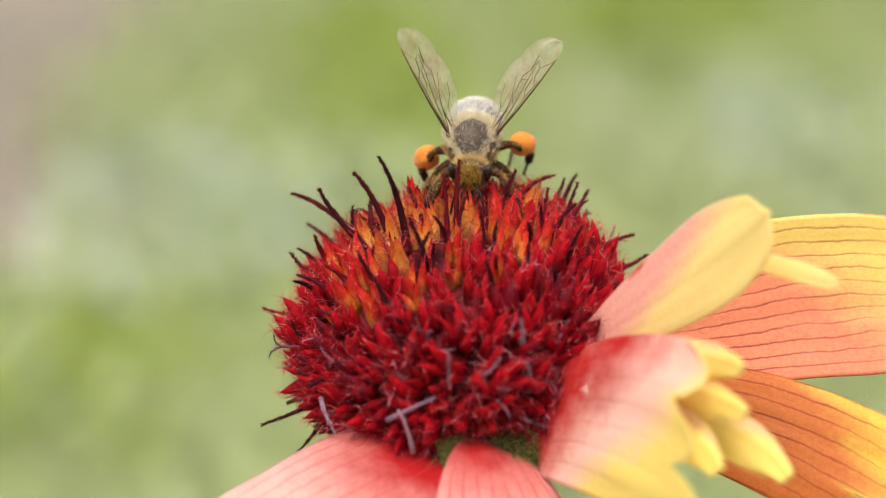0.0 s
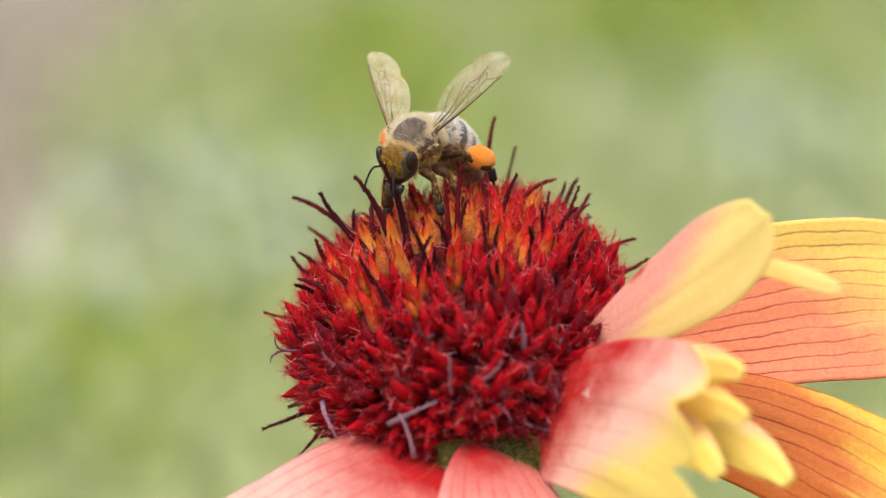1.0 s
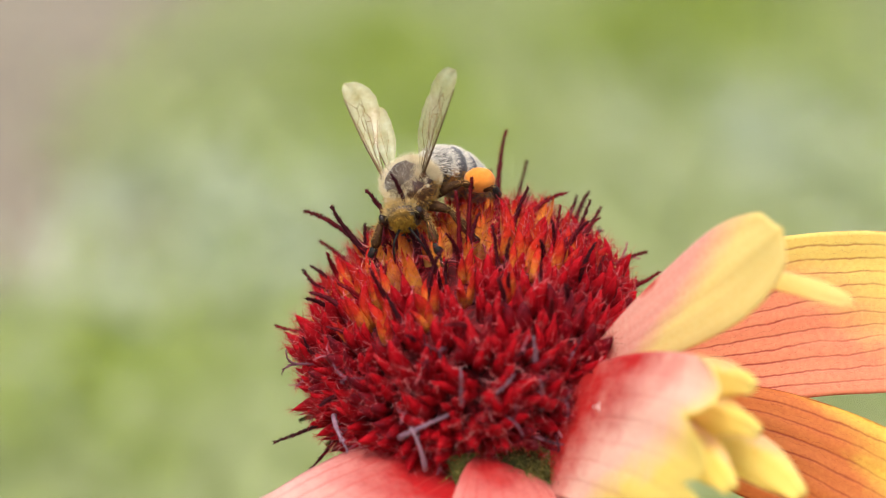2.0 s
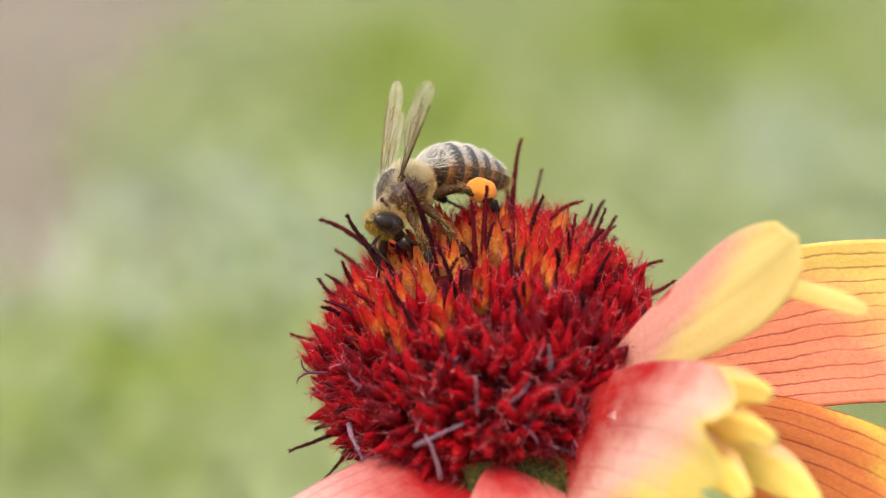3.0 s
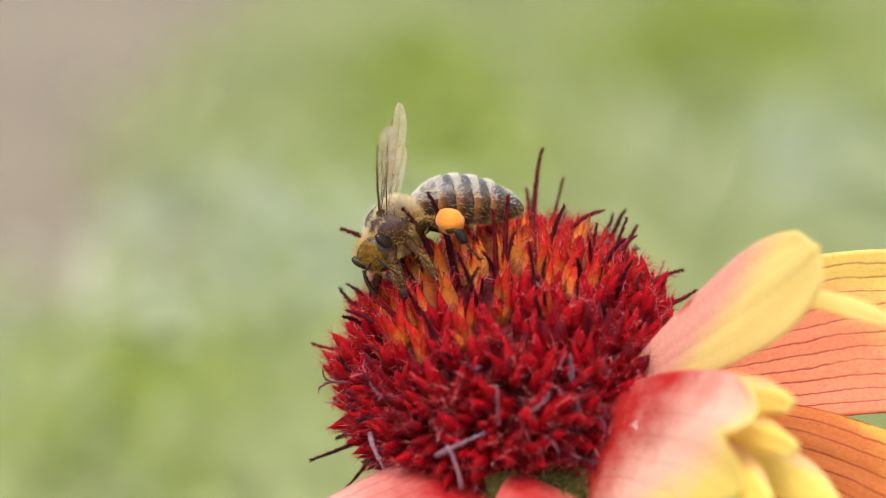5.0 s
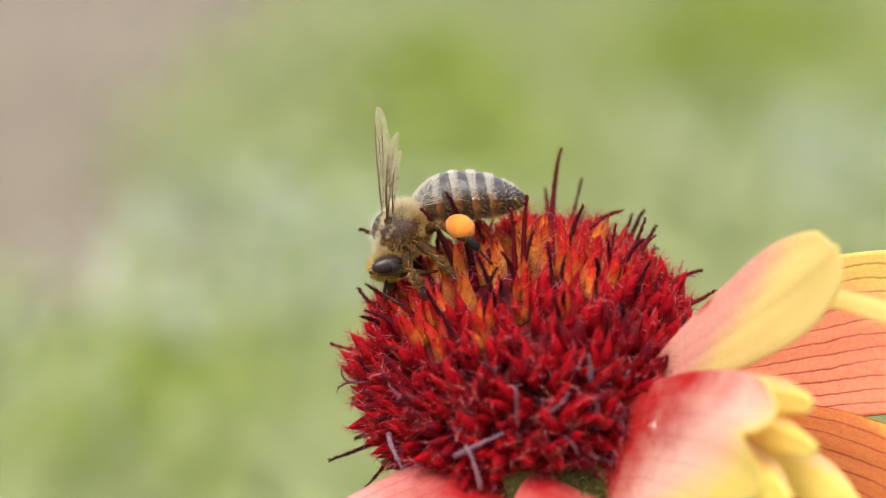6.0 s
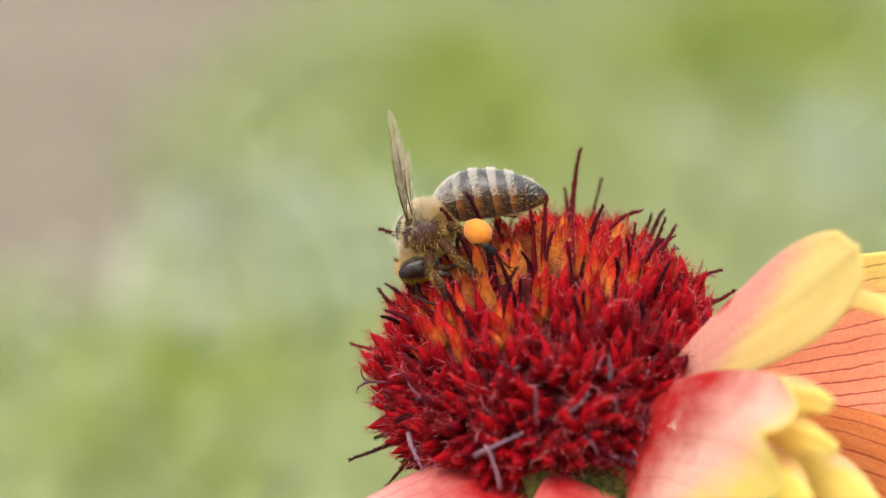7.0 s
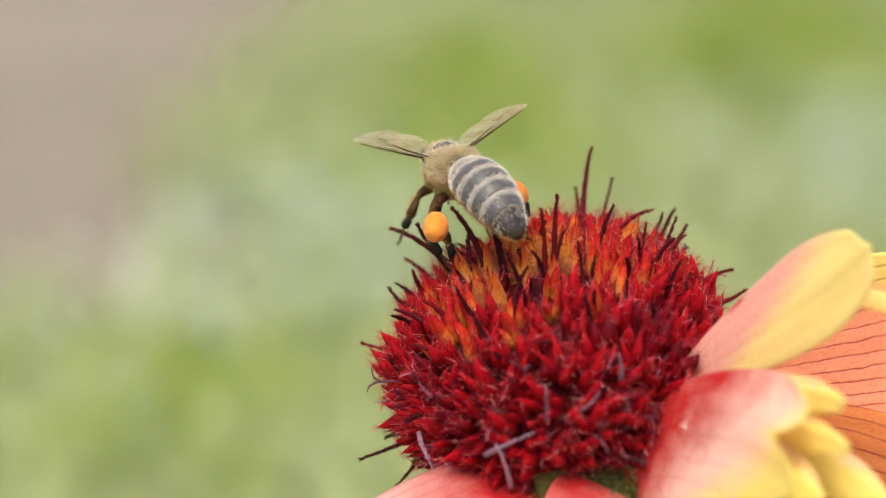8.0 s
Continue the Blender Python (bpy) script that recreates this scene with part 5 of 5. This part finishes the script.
    key("wing_right", [
        (0.0, 0.40, -1.65, 1.05, -54.2, -64.5, -95.1),
        (0.3, 0.40, -1.65, 1.05, -4.8, -12.3, -154.0),
        (0.5, 0.40, -1.65, 1.05, -10.3, -16.5, -127.0),
        (0.6, 0.40, -1.65, 1.05, -8.8, -24.5, -141.4),
        (0.8, 0.40, -1.65, 1.05, -12.1, -28.1, -135.3),
        (1.0, 0.40, -1.65, 1.05, -6.0, -22.3, -148.0),
        (1.3, 0.40, -1.65, 1.05, -11.7, -31.3, -137.0),
        (1.7, 0.40, -1.65, 1.05, -16.3, -31.4, -129.0),
        (2.8, 0.40, -1.65, 1.05, 10.3, -38.4, -173.3),
        (3.1, 0.40, -1.65, 1.05, -5.0, -39.0, -167.6),
        (3.3, 0.40, -1.65, 1.05, -1.7, -45.5, -171.7),
        (3.8, 0.40, -1.65, 1.05, -4.3, -44.6, -168.1),
        (4.0, 0.40, -1.65, 1.05, -3.8, -47.9, -168.6),
        (4.1, 0.40, -1.65, 1.05, 16.6, -54.1, 167.5),
        (4.3, 0.40, -1.65, 1.05, 43.7, -40.3, 157.2),
        (4.4, 0.40, -1.65, 1.05, 42.1, -38.2, 159.5),
        (4.5, 0.40, -1.65, 1.05, 29.9, -40.6, 175.4),
        (4.6, 0.40, -1.65, 1.05, 54.3, -43.8, 158.2),
        (5.8, 0.40, -1.65, 1.05, 39.4, -48.7, 159.0),
        (6.2, 0.40, -1.65, 1.05, 34.2, -45.8, 162.5),
        (6.8, 0.40, -1.65, 1.05, 32.1, -48.1, 165.9),
        (7.1, 0.40, -1.65, 1.05, 25.6, -49.3, 173.6),
        (7.3, 0.40, -1.65, 1.05, 14.8, -52.5, -172.5),
        (7.5, 0.40, -1.65, 1.05, 46.9, -44.7, 173.3),
        (7.6, 0.40, -1.65, 1.05, 22.8, -56.2, -157.2),
        (7.7, 0.40, -1.65, 1.05, -10.6, -46.9, -124.3),
        (7.8, 0.40, -1.65, 1.05, -3.6, -29.8, -162.9),
        (8.0, 0.40, -1.65, 1.05, -17.0, -31.8, -163.1),
    ])
    key("fore_leg_left", [
        (0.0, 1.10, 0.70, -1.35, -21.9, 20.7, 49.0),
        (0.3, 1.10, 0.70, -1.35, -29.1, 44.3, 36.0),
        (0.5, 1.10, 0.70, -1.35, -24.2, 55.4, 49.3),
        (0.6, 1.10, 0.70, -1.35, -17.2, 61.8, 62.9),
        (0.8, 1.10, 0.70, -1.35, -16.5, 50.5, 61.6),
        (1.0, 1.10, 0.70, -1.35, -21.4, 42.5, 51.2),
        (1.3, 1.10, 0.70, -1.35, -22.4, 28.8, 47.8),
        (1.7, 1.10, 0.70, -1.35, -22.5, 25.8, 47.5),
        (2.8, 1.10, 0.70, -1.35, -43.0, 74.3, 32.3),
        (3.1, 1.10, 0.70, -1.35, -31.5, 53.0, 35.0),
        (3.3, 1.10, 0.70, -1.35, -29.5, 48.0, 36.6),
        (3.8, 1.10, 0.70, -1.35, -29.6, 48.2, 36.5),
        (4.0, 1.10, 0.70, -1.35, -30.6, 50.7, 35.7),
        (4.1, 1.10, 0.70, -1.35, -42.6, 75.2, 33.5),
        (4.3, 1.10, 0.70, -1.35, -85.6, 81.0, -8.9),
        (4.4, 1.10, 0.70, -1.35, -86.0, 79.2, -12.0),
        (4.5, 1.10, 0.70, -1.35, -77.1, 76.1, -7.2),
        (4.6, 1.10, 0.70, -1.35, -64.8, 74.2, 4.3),
        (5.8, 1.10, 0.70, -1.35, -38.3, 67.6, 33.1),
        (6.2, 1.10, 0.70, -1.35, -37.8, 59.9, 28.2),
        (6.8, 1.10, 0.70, -1.35, -37.9, 56.2, 25.1),
        (7.1, 1.10, 0.70, -1.35, -39.7, 58.0, 23.4),
        (7.3, 1.10, 0.70, -1.35, -45.3, 64.7, 20.0),
        (7.5, 1.10, 0.70, -1.35, 168.9, 72.5, -95.8),
        (7.6, 1.10, 0.70, -1.35, 109.0, 68.0, -126.1),
        (7.7, 1.10, 0.70, -1.35, 106.5, 68.8, -129.8),
        (7.8, 1.10, 0.70, -1.35, 68.7, 75.9, 177.9),
        (8.0, 1.10, 0.70, -1.35, 0, 40, 95),
    ])
    key("fore_leg_right", [
        (0.0, 1.10, -0.70, -1.35, 23.5, 25.9, -45.3),
        (0.3, 1.10, -0.70, -1.35, 33.3, 49.0, -29.4),
        (0.5, 1.10, -0.70, -1.35, 37.7, 63.5, -30.9),
        (0.6, 1.10, -0.70, -1.35, 37.2, 74.1, -39.6),
        (0.8, 1.10, -0.70, -1.35, 40.4, 71.8, -33.5),
        (1.0, 1.10, -0.70, -1.35, 42.6, 63.1, -22.8),
        (1.3, 1.10, -0.70, -1.35, 27.4, 43.1, -39.3),
        (1.7, 1.10, -0.70, -1.35, 25.4, 38.2, -42.2),
        (2.8, 1.10, -0.70, -1.35, 20.0, 40.3, -53.6),
        (3.1, 1.10, -0.70, -1.35, 22.9, 18.4, -47.0),
        (3.3, 1.10, -0.70, -1.35, 23.3, 12.7, -47.2),
        (3.8, 1.10, -0.70, -1.35, 23.3, 12.9, -47.2),
        (4.0, 1.10, -0.70, -1.35, 23.2, 15.1, -46.9),
        (4.1, 1.10, -0.70, -1.35, 20.0, 36.7, -53.2),
        (4.3, 1.10, -0.70, -1.35, 19.4, 34.8, -54.4),
        (4.4, 1.10, -0.70, -1.35, 20.1, 32.2, -52.7),
        (4.5, 1.10, -0.70, -1.35, 21.7, 26.7, -49.4),
        (4.6, 1.10, -0.70, -1.35, 24.7, 16.3, -43.1),
        (5.8, 1.10, -0.70, -1.35, 23.2, 20.2, -46.2),
        (6.2, 1.10, -0.70, -1.35, 25.1, 9.6, -43.6),
        (6.8, 1.10, -0.70, -1.35, 26.6, 2.4, -42.1),
        (7.1, 1.10, -0.70, -1.35, 26.6, 3.6, -41.7),
        (7.3, 1.10, -0.70, -1.35, 25.2, 11.1, -42.8),
        (7.5, 1.10, -0.70, -1.35, 14.8, 36.6, -63.3),
        (7.6, 1.10, -0.70, -1.35, 6.5, 42.5, -78.7),
        (7.7, 1.10, -0.70, -1.35, 2.7, 46.6, -85.4),
        (7.8, 1.10, -0.70, -1.35, -7.3, 59.2, -101.8),
        (8.0, 1.10, -0.70, -1.35, -4.9, 59.4, -97.9),
    ])
    key("middle_leg_left", [
        (0.0, 0.00, 0.85, -1.50, -11.0, 42.2, 70.6),
        (0.3, 0.00, 0.85, -1.50, -22.0, 56.6, 53.4),
        (0.5, 0.00, 0.85, -1.50, -8.2, 58.6, 76.8),
        (0.6, 0.00, 0.85, -1.50, 0.0, 59.1, 90.0),
        (0.8, 0.00, 0.85, -1.50, -0.6, 46.2, 89.0),
        (1.0, 0.00, 0.85, -1.50, -4.7, 44.8, 81.9),
        (1.3, 0.00, 0.85, -1.50, -3.1, 33.4, 84.6),
        (1.7, 0.00, 0.85, -1.50, -2.6, 30.5, 85.4),
        (2.8, 0.00, 0.85, -1.50, 4.0, 78.9, 95.0),
        (3.1, 0.00, 0.85, -1.50, -16.0, 67.6, 66.3),
        (3.3, 0.00, 0.85, -1.50, -15.7, 64.3, 65.9),
        (3.8, 0.00, 0.85, -1.50, -15.9, 64.5, 65.7),
        (4.0, 0.00, 0.85, -1.50, -15.7, 66.1, 66.3),
        (4.1, 0.00, 0.85, -1.50, 10.5, 78.2, 103.4),
        (4.3, 0.00, 0.85, -1.50, 92.5, 85.7, -171.1),
        (4.4, 0.00, 0.85, -1.50, 122.4, 86.3, -143.0),
        (4.5, 0.00, 0.85, -1.50, 156.8, 87.3, -111.7),
        (4.6, 0.00, 0.85, -1.50, 69.2, 87.3, 162.8),
        (5.8, 0.00, 0.85, -1.50, 3.3, 78.1, 94.3),
        (6.2, 0.00, 0.85, -1.50, -22.0, 78.5, 62.1),
        (6.8, 0.00, 0.85, -1.50, -39.0, 78.0, 40.6),
        (7.1, 0.00, 0.85, -1.50, -40.8, 79.4, 39.6),
        (7.3, 0.00, 0.85, -1.50, -32.4, 83.4, 52.6),
        (7.5, 0.00, 0.85, -1.50, 112.7, 69.3, -125.8),
        (7.6, 0.00, 0.85, -1.50, 80.7, 63.5, -145.0),
        (7.7, 0.00, 0.85, -1.50, 81.0, 64.5, -146.9),
        (7.8, 0.00, 0.85, -1.50, 53.5, 67.5, 169.4),
        (8.0, 0.00, 0.85, -1.50, 61.3, 70.7, 176.1),
    ])
    key("middle_leg_right", [
        (0.0, 0.00, -0.85, -1.50, 14.3, 44.8, -64.8),
        (0.3, 0.00, -0.85, -1.50, 29.9, 61.0, -42.1),
        (0.5, 0.00, -0.85, -1.50, 16.6, 70.7, -66.4),
        (0.6, 0.00, -0.85, -1.50, -0.9, 73.6, -91.2),
        (0.8, 0.00, -0.85, -1.50, -2.0, 71.4, -92.9),
        (1.0, 0.00, -0.85, -1.50, 21.9, 73.6, -60.1),
        (1.3, 0.00, -0.85, -1.50, 7.6, 53.0, -77.2),
        (1.7, 0.00, -0.85, -1.50, 5.6, 47.1, -80.4),
        (2.8, 0.00, -0.85, -1.50, 1.9, 37.6, -86.6),
        (3.1, 0.00, -0.85, -1.50, 2.0, 26.4, -86.4),
        (3.3, 0.00, -0.85, -1.50, 1.3, 23.0, -87.7),
        (3.8, 0.00, -0.85, -1.50, 1.4, 23.2, -87.6),
        (4.0, 0.00, -0.85, -1.50, 1.6, 23.8, -87.2),
        (4.1, 0.00, -0.85, -1.50, 2.3, 31.5, -85.9),
        (4.3, 0.00, -0.85, -1.50, 2.0, 33.0, -86.5),
        (4.4, 0.00, -0.85, -1.50, 2.2, 31.9, -86.1),
        (4.5, 0.00, -0.85, -1.50, 2.7, 28.0, -85.3),
        (4.6, 0.00, -0.85, -1.50, 5.3, 12.5, -81.4),
        (5.8, 0.00, -0.85, -1.50, 3.4, 19.6, -84.1),
        (6.2, 0.00, -0.85, -1.50, 2.0, 17.8, -86.6),
        (6.8, 0.00, -0.85, -1.50, 0.8, 16.3, -88.6),
        (7.1, 0.00, -0.85, -1.50, 1.1, 15.7, -88.2),
        (7.3, 0.00, -0.85, -1.50, 2.4, 17.0, -85.9),
        (7.5, 0.00, -0.85, -1.50, 0.6, 34.2, -89.0),
        (7.6, 0.00, -0.85, -1.50, -3.0, 36.9, -95.3),
        (7.7, 0.00, -0.85, -1.50, -6.2, 41.3, -100.9),
        (7.8, 0.00, -0.85, -1.50, -14.6, 51.8, -114.8),
        (8.0, 0.00, -0.85, -1.50, -14.1, 53.5, -113.7),
    ])
    key("hind_leg_left", [
        (0.0, -1.10, 0.85, -1.35, 18.8, 22.3, 122.3),
        (0.3, -1.10, 0.85, -1.35, 19.5, 36.1, 127.7),
        (0.5, -1.10, 0.85, -1.35, 45.0, -26.9, 145.1),
        (0.6, -1.10, 0.85, -1.35, 23.0, 12.7, 127.8),
        (0.8, -1.10, 0.85, -1.35, 26.8, 2.4, 130.2),
        (1.0, -1.10, 0.85, -1.35, 11.1, 11.0, 103.0),
        (1.3, -1.10, 0.85, -1.35, 18.2, 6.6, 113.9),
        (1.7, -1.10, 0.85, -1.35, 18.8, 6.8, 115.2),
        (2.8, -1.10, 0.85, -1.35, 26.8, 32.0, 145.0),
        (3.1, -1.10, 0.85, -1.35, 24.8, 44.3, 140.4),
        (3.3, -1.10, 0.85, -1.35, 24.4, 44.7, 139.3),
        (3.8, -1.10, 0.85, -1.35, 24.4, 44.9, 139.4),
        (4.0, -1.10, 0.85, -1.35, 25.1, 43.1, 140.9),
        (4.1, -1.10, 0.85, -1.35, 28.6, 34.3, 150.5),
        (4.3, -1.10, 0.85, -1.35, 15.6, 22.5, 115.6),
        (4.4, -1.10, 0.85, -1.35, 15.7, 2.2, 107.2),
        (4.5, -1.10, 0.85, -1.35, 9.0, 8.6, 98.5),
        (4.6, -1.10, 0.85, -1.35, 17.0, 28.8, 120.6),
        (5.8, -1.10, 0.85, -1.35, 10.0, 37.7, 108.9),
        (6.2, -1.10, 0.85, -1.35, 4.7, 44.9, 100.7),
        (6.8, -1.10, 0.85, -1.35, -2.3, 50.8, 89.9),
        (7.1, -1.10, 0.85, -1.35, 1.6, 44.7, 95.3),
        (7.3, -1.10, 0.85, -1.35, 9.3, 35.5, 107.1),
        (7.5, -1.10, 0.85, -1.35, 23.0, 39.5, 135.9),
        (7.6, -1.10, 0.85, -1.35, 24.9, 0.3, 123.9),
        (7.7, -1.10, 0.85, -1.35, 13.1, -29.1, 88.1),
        (7.8, -1.10, 0.85, -1.35, 22.7, 18.3, 129.8),
        (8.0, -1.10, 0.85, -1.35, 25.2, 32.2, 140.6),
    ])
    key("hind_leg_right", [
        (0.0, -1.10, -0.85, -1.35, -12.6, 42.5, -114.9),
        (0.3, -1.10, -0.85, -1.35, 32.9, 46.5, -35.3),
        (0.5, -1.10, -0.85, -1.35, -25.3, 5.7, -135.8),
        (0.6, -1.10, -0.85, -1.35, -25.3, 5.7, -135.8),
        (0.8, -1.10, -0.85, -1.35, -25.3, 5.7, -135.8),
        (1.0, -1.10, -0.85, -1.35, -25.3, 5.7, -135.8),
        (1.3, -1.10, -0.85, -1.35, -25.3, 5.7, -135.8),
        (1.7, -1.10, -0.85, -1.35, -25.3, 5.7, -135.8),
        (2.8, -1.10, -0.85, -1.35, -25.3, 5.7, -135.8),
        (3.1, -1.10, -0.85, -1.35, -25.3, 5.7, -135.8),
        (3.3, -1.10, -0.85, -1.35, -25.3, 5.7, -135.8),
        (3.8, -1.10, -0.85, -1.35, -25.3, 5.7, -135.8),
        (4.0, -1.10, -0.85, -1.35, -25.3, 5.7, -135.8),
        (4.1, -1.10, -0.85, -1.35, -25.3, 5.7, -135.8),
        (4.3, -1.10, -0.85, -1.35, -25.3, 5.7, -135.8),
        (4.4, -1.10, -0.85, -1.35, -25.3, 5.7, -135.8),
        (4.5, -1.10, -0.85, -1.35, -25.3, 5.7, -135.8),
        (4.6, -1.10, -0.85, -1.35, -25.3, 5.7, -135.8),
        (5.8, -1.10, -0.85, -1.35, -25.3, 5.7, -135.8),
        (6.2, -1.10, -0.85, -1.35, -25.3, 5.7, -135.8),
        (6.8, -1.10, -0.85, -1.35, -25.3, 5.7, -135.8),
        (7.1, -1.10, -0.85, -1.35, -25.3, 5.7, -135.8),
        (7.3, -1.10, -0.85, -1.35, -25.3, 5.7, -135.8),
        (7.5, -1.10, -0.85, -1.35, -25.3, 5.7, -135.8),
        (7.6, -1.10, -0.85, -1.35, -25.3, 5.7, -135.8),
        (7.7, -1.10, -0.85, -1.35, -25.3, 5.7, -135.8),
        (7.8, -1.10, -0.85, -1.35, -25.3, 5.7, -135.8),
        (8.0, -1.10, -0.85, -1.35, -25.4, 12.4, -133.6),
    ])


motions()
